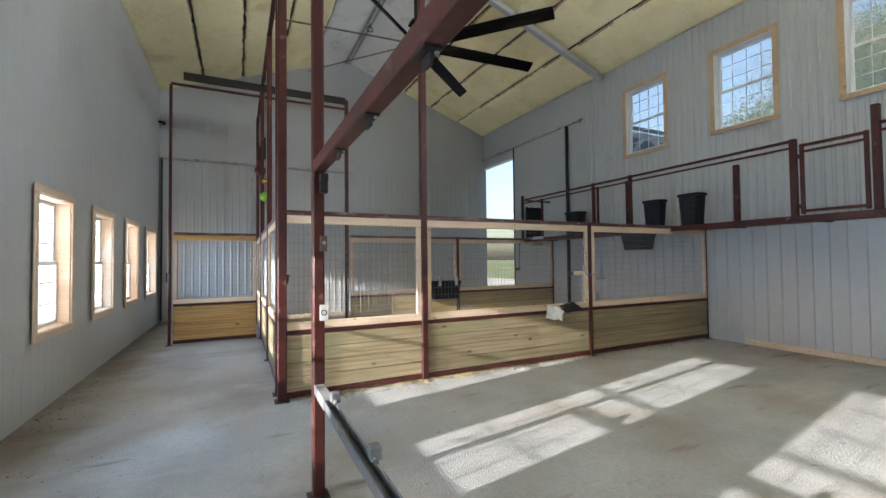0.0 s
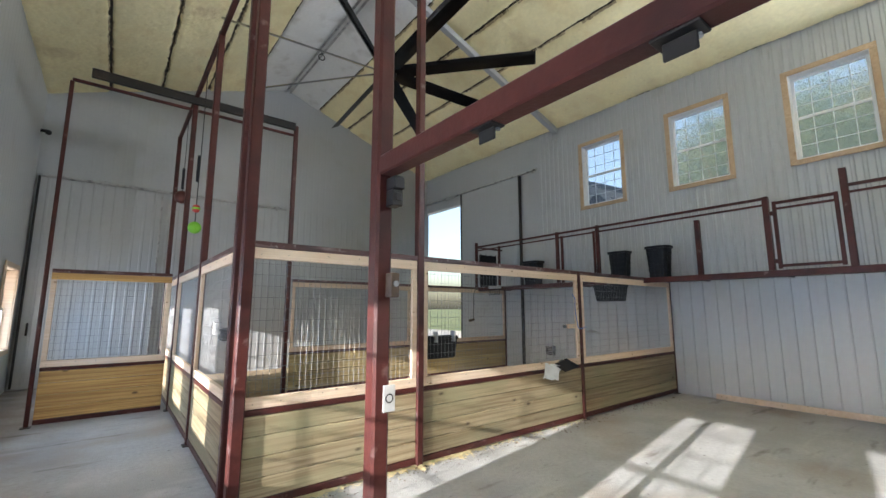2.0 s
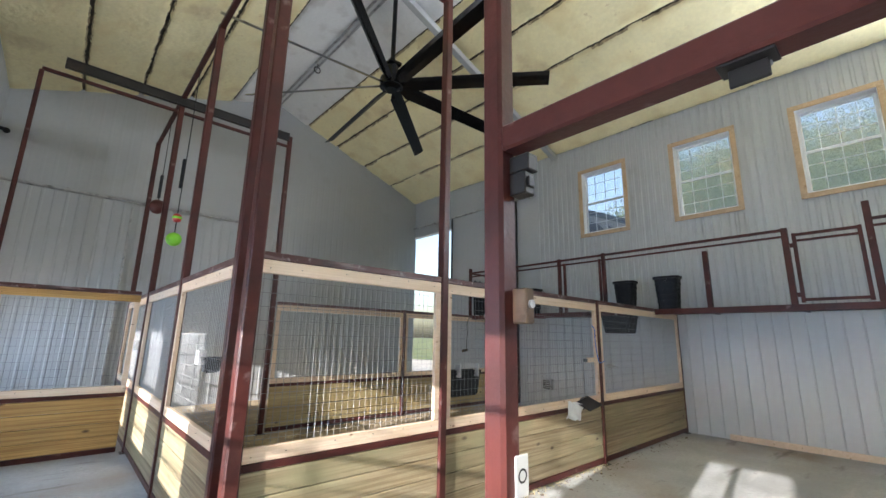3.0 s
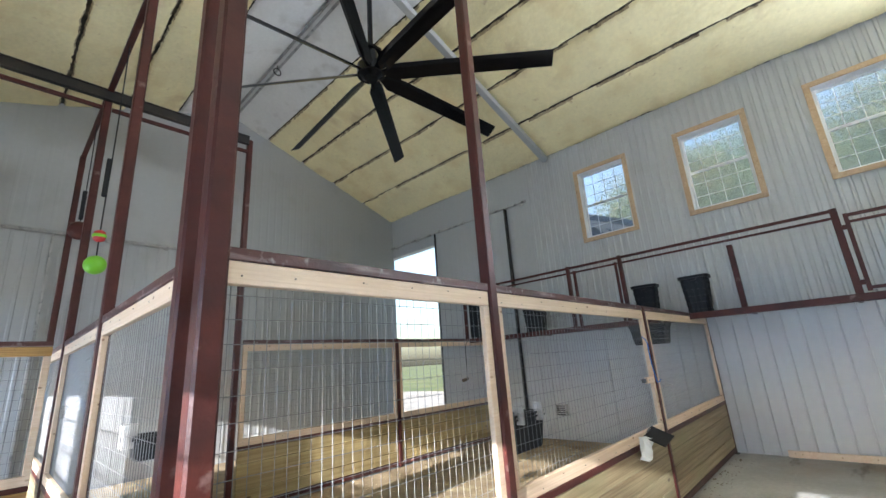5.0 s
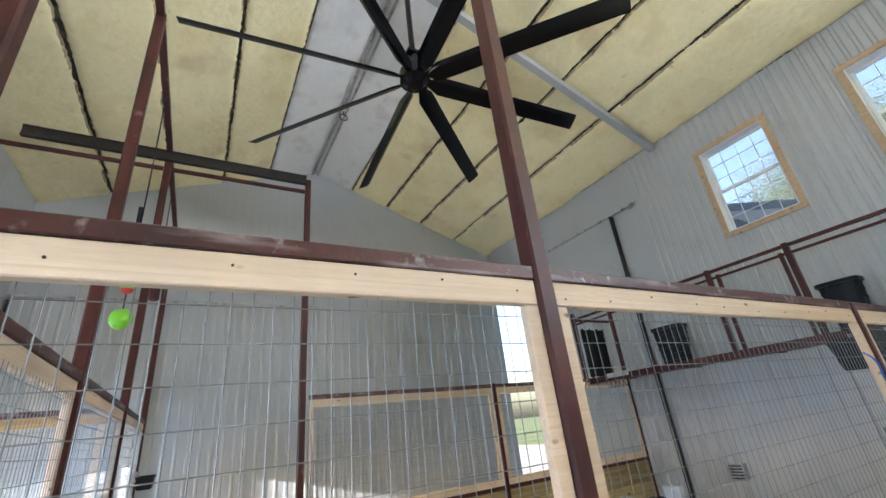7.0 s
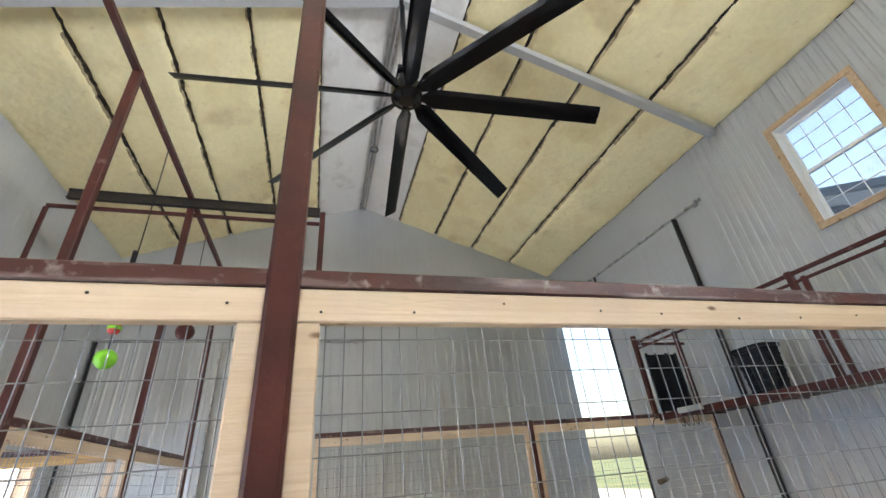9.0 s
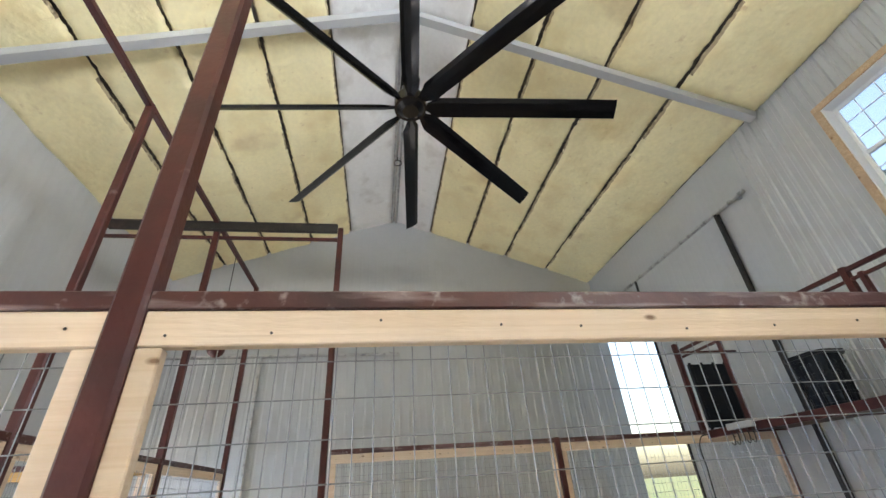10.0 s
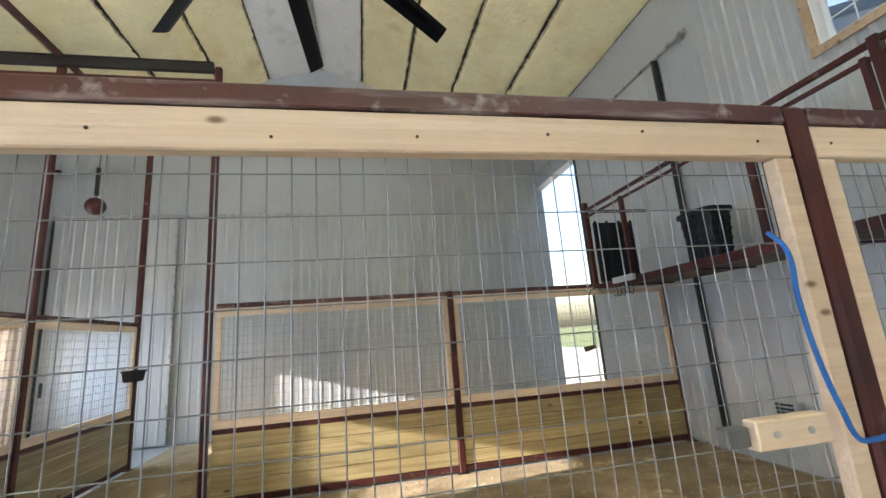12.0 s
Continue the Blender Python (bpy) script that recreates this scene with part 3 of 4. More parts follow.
tr = thing("top_rail_run", pose(0, 0, 0), "red-oxide steel bars joining the tops of the tall posts", "rail")
bm = boxes((SIDE - 0.03, SIDE + 0.03, FRONT + 0.045, 11.51, TALL - 0.06, TALL), c=0.004)
part("side_bar", bm, M_RED, tr)
part("front_bar", boxes((SIDE + 0.045, XS[1] - 0.04, FRONT - 0.03, FRONT + 0.03, TALL - 0.06, TALL), c=0.004), M_RED, tr)
fr = thing("door_header", pose(0, BACK, 0), "dark steel track beam over the corridor with a red bar below", "beam")
part("beam", boxes((-0.65, 2.42, -0.085, -0.04, 5.03, 5.17), (-0.65, 2.42, -0.1, -0.085, 5.03, 5.045), (-0.65, 2.42, -0.1, -0.085, 5.155, 5.17), c=0.002), M_DARK, fr)
part("bar", boxes((-0.86, SIDE - 0.045, -0.025, 0.025, 4.93, 4.97), c=0.003), M_RED, fr)
part("bar", boxes((SIDE + 0.045, 2.42, -0.025, 0.025, 4.93, 4.97), c=0.003), M_RED, fr)

# unfinished gate line running back from the near post
gl = thing("gate_rail", pose(NX, 0, 0), "heavy red-oxide steel rail with dark hanger brackets below", "rail")
part("beam", boxes((-0.038, 0.038, BW + 0.05, NY - 0.039, 2.122, 2.205), c=0.007), M_RED, gl)
for k in range(12):
    y = 2.29 - 0.57 * k
    bm = boxes((-0.03, 0.03, y - 0.05, y + 0.05, 2.115, 2.1215), (-0.004, 0.004, y - 0.035, y + 0.035, 2.075, 2.115), c=0.002)
    hanger = part("hanger", bm, M_DARK, gl)
    for dy in (-0.03, 0.03):
        bm = bmesh.new()
        add_tube(bm, (0.018, y + dy, 2.115), (0.018, y + dy, 2.108), 0.008, 6)
        part("bolt", bm, M_GALVP, hanger)
lr = thing("lower_gate_rail", pose(NX, 0, 0), "grey galvanised channel rail with clamp brackets", "rail")
part("channel", boxes((-0.03, 0.03, BW + 0.05, 2.58, 0.68, 0.69), (-0.03, -0.022, BW + 0.05, 2.58, 0.69, 0.735), (0.022, 0.03, BW + 0.05, 2.58, 0.69, 0.735), c=0.002), M_GREYST, lr)
part("end_plate", boxes((-0.032, 0.032, 2.58, NY - 0.039, 0.675, 0.74), c=0.004), M_GALVP, lr, "bright galvanised end piece")
for y in (2.53, 1.76, 1.0, 0.2):
    part("clamp", boxes((0.0, 0.05, y - 0.03, y + 0.03, 0.735, 0.79), (0.01, 0.03, y - 0.05, y + 0.05, 0.73, 0.755), c=0.005), M_GREYST, lr)

# ---- feeding platform along the east wall ----
PX, PY0, PY1 = 7.34, BW + 0.05, 9.46
pf = thing("feeding_platform", pose(PX, 0, 0), "raised keeper walkway on a red-oxide steel edge beam", "platform")
part("edge_beam", boxes((-0.03, 0.03, PY0, PY1, 2.02, 2.11), c=0.005), M_RED, pf)
part("end_beam", boxes((0.03, 1.02, PY1 - 0.06, PY1, 2.02, 2.108), c=0.004), M_RED, pf)
for k in range(7):
    x = 0.035 + k * 0.14
    part("deck_board", boxes((x, x + 0.135, PY0, PY1 - 0.062, 2.07, 2.106), c=0.003), M_DECK, pf)
for y in np.arange(PY0 + 0.3, PY1, 1.2):
    part("joist", boxes((0.03, 1.02, y - 0.025, y + 0.025, 2.052, 2.0695), c=0.003), M_RED, pf)
rl = thing("platform_railing", pose(PX, 0, 2.11), "red-oxide steel guard rail with double top bars", "railing")
part("top_bar", boxes((-0.02, 0.02, 3.18, PY1, 1.045, 1.085), c=0.003), M_RED, rl)
part("second_bar", boxes((-0.015, 0.015, 3.18, PY1, 0.955, 0.985), c=0.003), M_RED, rl)
part("top_bar", boxes((-0.02, 0.02, PY0, 2.28, 1.045, 1.085), c=0.003), M_RED, rl)
part("second_bar", boxes((-0.015, 0.015, PY0, 2.28, 0.955, 0.985), c=0.003), M_RED, rl)
part("end_bar", boxes((0.02, 1.0, PY1 - 0.03, PY1, 1.045, 1.085), c=0.003), M_RED, rl)
for y, h, w in ((9.42, 1.18, 0.06), (8.6, 1.0, 0.05), (6.86, 1.1, 0.06), (6.74, 1.0, 0.045), (5.98, 1.0, 0.04), (5.9, 1.1, 0.06), (3.16, 1.09, 0.075), (2.3, 1.3, 0.075), (0.3, 1.09, 0.06)):
    part("post", boxes((-w / 2 - 0.001, w / 2 + 0.001, y - w / 2, y + w / 2, 0, h), c=0.004), M_RED, rl)
gt = thing("platform_gate", pose(PX, 0, 2.11), "framed red-oxide steel gate in the walkway railing", "gate")
for nm, bx in (("gate_bar", (-0.018, 0.018, 2.38, 3.08, 0.955, 0.995)), ("gate_bar", (-0.018, 0.018, 2.38, 3.08, 0.875, 0.905)), ("gate_bar", (-0.018, 0.018, 2.38, 3.08, 0.04, 0.08)),
               ("gate_stile", (-0.02, 0.02, 3.04, 3.085, 0.02, 1.0)), ("gate_stile", (-0.02, 0.02, 2.37, 2.415, 0.02, 1.0)), ("hinge", (-0.015, 0.015, 3.085, 3.125, 0.1, 0.16)), ("hinge", (-0.015, 0.015, 3.085, 3.125, 0.8, 0.86))):
    part(nm, boxes(bx, c=0.003), M_RED, gt)
wp = thing("wall_post", pose(8.34, 4.46, 2.11), "short red-oxide steel post standing against the ribbed wall", "post")
part("tube", boxes((-0.04, 0.04, -0.04, 0.04, 0, 1.09), c=0.004), M_RED, wp)


def bucket(x, y, z, w, h, rz):
    """A tapered ribbed black tub with a rolled rim."""
    p = thing("feed_tub", pose(x, y, z, 0, 0, rz), "black ribbed plastic feed tub on the walkway", "tub", "feed tubs")
    bm = bmesh.new()
    n = 64
    rings = []
    bands = [(h * (0.08 + 0.17 * i + dz), 0.78 + 0.2 * (0.08 + 0.17 * i + dz) - out) for i in range(5) for dz, out in ((0, 0), (0.045, 0), (0.05, 0.03), (0.165, 0.03))]
    for zz, s in ((0, 0.78), *bands, (h * 0.93, 0.98), (h * 0.93, 1.06), (h, 1.06), (h, 0.96), (h * 0.04, 0.74)):
        ring = []
        for k in range(n):
            a = 2 * math.pi * k / n
            rib = 0.95 if k % 4 < 2 and zz < h * 0.93 else 1.0
            c, si = math.cos(a), math.sin(a)
            sq = (abs(c) ** 4 + abs(si) ** 4) ** -0.25
            ring.append(bm.verts.new((w / 2 * s * rib * c * sq, w / 2 * s * rib * si * sq * 0.8, zz)))
        rings.append(ring)
    for r0, r1 in zip(rings, rings[1:]):
        for k in range(n):
            bm.faces.new((r0[k], r0[(k + 1) % n], r1[(k + 1) % n], r1[k]))
    bm.faces.new(rings[0][::-1])
    bm.faces.new(rings[-1])
    body = part("body", bm, M_BLACKPL, p)
    for sy in (-1, 1):
        part("grip", boxes((-0.06, 0.06, sy * (w * 0.425 + 0.012) - 0.012, sy * (w * 0.425 + 0.012) + 0.012, h * 0.86, h * 0.925), c=0.006), M_BLACKPL, body)
    return p


bucket(7.85, 5.74, 2.11, 0.40, 0.59, 90)
bucket(7.85, 4.97, 2.11, 0.42, 0.61, 90)

# ---- ceiling fan ----
FX, FY, FZ = 3.40, 7.51, 5.78
fan = thing("ceiling_fan", pose(FX, FY, FZ), "large black eight-blade ceiling fan on a drop rod", "fan")
bm = bmesh.new()
add_tube(bm, (0, 0, -0.05), (0, 0, 0.1), 0.2, 32)
hub = part("hub", bm, M_FAN, fan)
bm = bmesh.new()
add_tube(bm, (0, 0, -0.1), (0, 0, -0.0502), 0.1, 24, 0.17)
part("cap", bm, M_FAN, hub)
bm = bmesh.new()
add_tube(bm, (0, 0, 0.1), (0, 0, 0.42), 0.13, 20, 0.1)
add_box(bm, -0.12, 0.12, -0.12, 0.12, 0.36, 0.42, 0.01)
part("motor", bm, M_FAN, fan)
bm = bmesh.new()
add_tube(bm, (0, 0, 0.42), (0, 0, RIDGE_Z - FZ - 0.06), 0.04, 12)
part("drop_rod", bm, M_FAN, fan)
for k in range(8):
    a = radians(40.6 + 45 * k)
    bm = bmesh.new()
    secs = []
    for r in (0.2, 0.34, 1.0, 1.7, 2.3, 2.63):
        z = -0.02 - 0.02 * (r / 2.66) ** 2
        tw = radians(-33)
        ch = 0.235 if r > 0.25 else 0.1
        row = []
        for q, t in ((-0.5, 0.0), (-0.25, 0.018), (0.1, 0.02), (0.5, 0.002), (0.1, -0.008), (-0.25, -0.012)):
            cy, cz = q * ch, t
            yy, zz = cy * math.cos(tw) - cz * math.sin(tw), cy * math.sin(tw) + cz * math.cos(tw)
            row.append(bm.verts.new((r * math.cos(a) - yy * math.sin(a), r * math.sin(a) + yy * math.cos(a), z + zz)))
        secs.append(row)
    for r0, r1 in zip(secs, secs[1:]):
        for i in range(6):
            bm.faces.new((r0[i], r0[(i + 1) % 6], r1[(i + 1) % 6], r1[i]))
    bm.faces.new(secs[0])
    bm.faces.new(secs[-1][::-1])
    part("blade", bm, M_FAN, fan)

# ---- outdoors ----
bm = bmesh.new()
bmesh.ops.create_grid(bm, x_segments=2, y_segments=2, size=2500)
gr = setting("ground", bm, M_GRASS, "mown grass field around the barn reaching the horizon", "ground")
gr.location.z = -0.2


# pale gravel, mostly unseen, added on all sides to bounce sunlight indoors
bm = bmesh.new()
for bx in ((-40, LW - 0.25, -40, 40, -0.3, -0.17), (RW + 0.25, 22, -40, 40, -0.3, -0.17), (LW - 0.25, RW + 0.25, FW + 0.25, 40, -0.3, -0.17), (LW - 0.25, RW + 0.25, -40, BW - 0.25, -0.3, -0.17)):
    add_box(bm, *bx)
setting("yard", bm, M_GRAVEL, "pale gravel yard around the barn", "ground")


def tree(x, y, h, r, seed, n=90000, leaf=(0.02, 0.045)):
    rng = random.Random(seed)
    t = thing("tree", pose(x, y, -0.2), "leafy green tree with autumn-yellow patches in the field", "tree", "trees outside")
    bm = bmesh.new()
    add_tube(bm, (0, 0, 0), (0.1, 0, h * 0.45), 0.22, 9, 0.14)
    blobs = []
    for k in range(11):
        a, e = rng.uniform(0, 6.28), rng.uniform(0.1, 1.2)
        tip = Vector((math.cos(a) * r * 0.75 * math.cos(e), math.sin(a) * r * 0.75 * math.cos(e), h * 0.45 + math.sin(e) * h * 0.45))
        add_tube(bm, (0.08, 0, h * rng.uniform(0.2, 0.42)), tip, 0.08, 6, 0.02)
        blobs.append((tip, r * rng.uniform(0.3, 0.5)))
    part("trunk", bm, M_BARK, t)
    gen = np.random.default_rng(seed)
    at = gen.integers(0, len(blobs), n)
    centre, size = np.array([tuple(c) for c, _ in blobs])[at], np.array([q for _, q in blobs])[at]
    way = gen.normal(size=(n, 3)) * (1, 1, 0.8)
    way /= np.linalg.norm(way, axis=1)[:, None]
    spot = centre + way * (size * gen.uniform(0.35, 1.2, n))[:, None]
    e1 = gen.normal(size=(n, 3))
    e1 /= np.linalg.norm(e1, axis=1)[:, None]
    e2 = np.cross(e1, gen.normal(size=(n, 3)))
    e2 /= np.linalg.norm(e2, axis=1)[:, None]
    s = gen.uniform(*leaf, n)[:, None]
    vs = np.stack((spot - e1 * s, spot + e2 * s * 0.55, spot + e1 * s * 1.1, spot - e2 * s * 0.55), 1).reshape(-1, 3)
    me = bpy.data.meshes.new("crown")
    me.from_pydata(vs.tolist(), [], np.arange(4 * n).reshape(-1, 4).tolist())
    bm = bmesh.new()
    bm.from_mesh(me)
    bpy.data.meshes.remove(me)
    part("crown", bm, M_LEAF, t)
    return t


for k, (x, y, h, r) in enumerate(((25, 5, 13, 4.8), (27, -2, 14.5, 5.6), (30, 10, 15, 5.5), (33, 2.5, 17, 6.5), (30, 17, 10, 4), (36, 10, 15, 6), (40, 34, 8, 4))):
    tree(x, y, h, r, k)
for k, (x, y, h, r) in enumerate(((44, -6, 17, 8), (46, 4, 19, 8.5), (45, 14, 18, 8), (48, 24, 16, 8), (50, 36, 14, 8), (44, -17, 16, 8))):
    tree(x, y, h, r, 30 + k, 40000, (0.09, 0.19))
hs = thing("lean_to", pose(9.4, 0, -0.2), "lean-to porch with a dark metal roof and white lattice truss", "porch")
bm = bmesh.new()
add_beam(bm, (1.6, 9.6, 6.05), (1.6, 5.6, 4.25), 3.2, 0.1)
part("roof", bm, M_ROOFING, hs)
# flat dark infill under the roof slope, behind the truss
bm = bmesh.new()
ends = [[bm.verts.new((x, y, z)) for y, z in ((5.75, 3.2), (9.5, 3.2), (9.5, 5.9), (5.75, 4.22))] for x in (0.3, 0.36)]
for k in range(4):
    bm.faces.new((ends[0][k], ends[0][(k + 1) % 4], ends[1][(k + 1) % 4], ends[1][k]))
bm.faces.new(ends[0])
bm.faces.new(ends[1][::-1])
part("gable_boarding", bm, M_ROOFING, hs)
part("wall", boxes((2.9, 3.0, 5.9, 9.5, 0, 4.2), c=0.01), M_ROOFING, hs)
for y in (5.95, 7.7, 9.4):
    part("post", boxes((0.05, 0.2, y - 0.07, y + 0.07, 0, 4.1), c=0.01), M_SASH, hs)
bm = bmesh.new()
add_beam(bm, (0.12, 9.5, 5.85), (0.12, 5.75, 4.16), 0.08, 0.14)
add_beam(bm, (0.12, 5.8, 4.05), (0.12, 9.5, 4.05), 0.08, 0.12)
for a, b in ((6.4, 7.2), (8.0, 7.2), (8.0, 8.9)):
    add_beam(bm, (0.12, a, 4.05), (0.12, b, 4.25 + (b - 5.75) * 0.42), 0.06, 0.09)
part("truss", bm, M_SASH, hs)

# ---- loose and small things ----
def lathe(bm, rows, n=24, c=(0, 0, 0)):
    rings = [[bm.verts.new((c[0] + r * math.cos(2 * math.pi * k / n), c[1] + r * math.sin(2 * math.pi * k / n), c[2] + z)) for k in range(n)] for r, z in rows]
    for r0, r1 in zip(rings, rings[1:]):
        for k in range(n):
            bm.faces.new((r0[k], r0[(k + 1) % n], r1[(k + 1) % n], r1[k]))
    bm.faces.new(rings[0][::-1])
    bm.faces.new(rings[-1])


def rope_mesh(pts, r, n=8):
    """A rope through the given points, smoothed."""
    cu = bpy.data.curves.new("rope", "CURVE")
    cu.dimensions, cu.bevel_depth, cu.bevel_resolution = "3D", r, 2
    sp = cu.splines.new("BEZIER")
    sp.bezier_points.add(len(pts) - 1)
    for b, p in zip(sp.bezier_points, pts):
        b.co, b.handle_left_type, b.handle_right_type = p, "AUTO", "AUTO"
    tmp = bpy.data.objects.new("rope_path", cu)
    me = bpy.data.meshes.new_from_object(tmp)
    bpy.data.objects.remove(tmp)
    bm = bmesh.new()
    bm.from_mesh(me)
    return bm


def ball(bm, c, r):
    bmesh.ops.create_uvsphere(bm, u_segments=24, v_segments=14, radius=r, matrix=Matrix.Translation(c))


toy = thing("hanging_toy", pose(SIDE - 0.2, 8.25, TALL - 0.06), "lime green ball and striped ball hung on a cord", "toy")
part("cord", rope_mesh([(0.2, 0, 0), (0.205, 0, -1.0), (0.2, 0, -2.1), (0.2, 0, -2.5)], 0.006), M_BLACKPL, toy)
bm = bmesh.new()
ball(bm, (0.2, 0, -2.43), 0.088)
part("ball", bm, M_GREEN, toy, "lime green plastic ball", True)
bm = bmesh.new()
lathe(bm, [(0.02, -2.205), (0.044, -2.19), (0.054, -2.15), (0.044, -2.11), (0.02, -2.095)], 20, (0.2, 0, 0))
part("small_ball", bm, M_REDPL, toy, "red ball with a green band", True)
bm = bmesh.new()
lathe(bm, [(0.053, -2.165), (0.057, -2.15), (0.053, -2.135)], 20, (0.2, 0, 0))
part("band", bm, M_GREEN, toy)
part("sleeve", boxes((0.165, 0.2, -0.02, 0.02, -1.75, -1.35), c=0.006), M_BLACKPL, toy, "black rubber sleeve")
toy = thing("hanging_toy", pose(SIDE - 0.19, 10.24, TALL - 0.06), "dull red ball hung on a black cord", "toy")
part("cord", rope_mesh([(0.19, 0, 0), (0.195, 0, -0.8), (0.19, 0, -1.5)], 0.006), M_BLACKPL, toy)
bm = bmesh.new()
ball(bm, (0.19, 0, -1.55), 0.12)
part("ball", bm, M_RED, toy, "", True)
part("sleeve", boxes((0.165, 0.21, -0.02, 0.02, -1.4, -1.0), c=0.006), M_BLACKPL, toy)

hk = thing("ceiling_ring", pose(RIDGE_X, 10.6, RIDGE_Z - 0.06), "black iron ring hung from the ridge", "ring")
bm = bmesh.new()
add_tube(bm, (0, 0, 0), (0, 0, -0.08), 0.012, 8)
for k in range(20):
    a0, a1 = 2 * math.pi * k / 20, 2 * math.pi * (k + 1) / 20
    add_tube(bm, (0.075 * math.sin(a0), 0, -0.155 + 0.075 * math.cos(a0)), (0.075 * math.sin(a1), 0, -0.155 + 0.075 * math.cos(a1)), 0.012, 6)
part("ring", bm, M_DARK, hk)

lt = thing("gate_latch", pose(5.035, FRONT - 0.024, 1.318), "pine latch block with a steel bolt on the gate", "latch")
part("block", boxes((-0.078, 0.115, -0.035, 0.0, -0.031, 0.031), c=0.004), M_LUMBER, lt)
part("bolt_plate", boxes((-0.14, -0.08, -0.022, 0.01, -0.022, 0.018), c=0.004), M_GREYST, lt)
for x in (-0.03, 0.06):
    bm = bmesh.new()
    add_tube(bm, (x, -0.039, 0.0), (x, -0.034, 0.0), 0.008, 8)
    part("bolt_head", bm, M_GALVP, lt)
lt = thing("slide_bolt", pose(5.47, FRONT - 0.026, 1.23), "galvanised slide bolt on the stall panel", "latch")
bm = boxes((-0.03, 0.12, -0.03, 0.0, -0.022, 0.022), c=0.003)
add_tube(bm, (-0.06, -0.035, 0), (0.2, -0.035, -0.01), 0.011, 10)
part("bolt", bm, M_GALVP, lt)
part("handle", boxes((0.17, 0.2, -0.08, -0.03, -0.03, -0.005), c=0.004), M_GALVP, lt)

rp = tagged(link("blue_rope", rope_mesh([(5.165, FRONT - 0.01, 1.77), (5.158, FRONT - 0.05, 1.72), (5.147, FRONT - 0.06, 1.6), (5.155, FRONT - 0.065, 1.46), (5.178, FRONT - 0.07, 1.35), (5.205, FRONT - 0.068, 1.29), (5.25, FRONT - 0.06, 1.28), (5.33, FRONT - 0.055, 1.285), (5.4, FRONT - 0.05, 1.3)], 0.0058), M_BLUE, True), "bright blue rope looped round the gate post", "rope")

pb = thing("clipboard", pose(4.86, FRONT - 0.03, 0.8), "black clipboard with loose white paper on the gate ledge", "clipboard")
bm = boxes((-0.16, 0.16, -0.012, 0.0, -0.11, 0.11), c=0.005)
bmesh.ops.transform(bm, matrix=pose(-0.04, -0.07, 0.0, -66, -8, 0), verts=bm.verts)
part("board", bm, M_BLACKPL, pb)
bm = boxes((-0.05, 0.05, -0.026, -0.0125, 0.085, 0.105), c=0.004)
bmesh.ops.transform(bm, matrix=pose(-0.04, -0.07, 0.0, -66, -8, 0), verts=bm.verts)
part("clip", bm, M_GREYST, pb)
bm = bmesh.new()
rows = [[bm.verts.new((-0.47 + 0.33 * i / 7 + 0.02 * math.sin(j * 0.9), -0.035 - 0.015 * math.sin(i * 1.1 + j * 0.5) - 0.012 * math.cos(j * 1.3 - i), 0.06 - 0.2 * j / 7 - 0.05 * i / 7 + 0.01 * math.sin(i * 1.7))) for i in range(8)] for j in range(8)]
for r0, r1 in zip(rows, rows[1:]):
    for i in range(7):
        bm.faces.new((r0[i], r0[i + 1], r1[i + 1], r1[i]))
part("paper", bm, M_PAPER, pb, "crumpled white paper")


def hung_bin(x, y, top, w, d, h, rz, label):
    p = thing("feed_bin", pose(x, y, top - h, 0, 0, rz), label, "bin", "feed bins")
    bm = bmesh.new()
    n = 4
    rows = []
    for z, s in ((0, 0.82), (h * 0.9, 0.97), (h * 0.9, 1.05), (h, 1.05), (h, 0.94), (0.02, 0.78)):
        rows.append([bm.verts.new((sx * w / 2 * s, sy * d / 2 * s, z)) for sx, sy in ((-1, -1), (1, -1), (1, 1), (-1, 1))])
    for r0, r1 in zip(rows, rows[1:]):
        for k in range(4):
            bm.faces.new((r0[k], r0[(k + 1) % 4], r1[(k + 1) % 4], r1[k]))
    bm.faces.new(rows[0][::-1])
    bm.faces.new(rows[-1])
    bmesh.ops.bevel(bm, geom=[e for e in bm.edges], offset=0.012, segments=2, affect="EDGES")
    part("body", bm, M_BLACKPL, p)
    part("hanger_hook", boxes((-w * 0.3, -w * 0.3 + 0.02, -d / 2 - 0.05, -d / 2 + 0.02, h - 0.06, h + 0.06), c=0.003), M_GALVP, p)
    part("hanger_hook", boxes((w * 0.3 - 0.02, w * 0.3, -d / 2 - 0.05, -d / 2 + 0.02, h - 0.06, h + 0.06), c=0.003), M_GALVP, p)
    return p


hung_bin(2.81, FRONT + 0.115, 1.26, 0.44, 0.14, 0.24, 0, "black plastic feed bin hung on the gate mesh")
hung_bin(SIDE + 0.13, 6.31, 1.36, 0.15, 0.14, 0.13, -90, "small black plastic bin hung on the side mesh")
hung_bin(7.1, 5.55, 2.0, 0.52, 0.34, 0.3, 90, "dark plastic hay bin hung on the walkway edge beam")
hung_bin(SIDE + 0.16, 11.2, 1.42, 0.3, 0.2, 0.16, -90, "shallow black plastic tray hung on the rear side mesh")
bucket(7.9, 8.0, 2.11, 0.48, 0.6, 90)

bx = thing("panel_board", pose(7.66, 9.33, 2.11), "dark ribbed board standing at the walkway end", "board")
part("sheet", boxes((-0.29, 0.3, -0.015, 0.015, 0.03, 0.86), c=0.004), M_BLACKPL, bx)
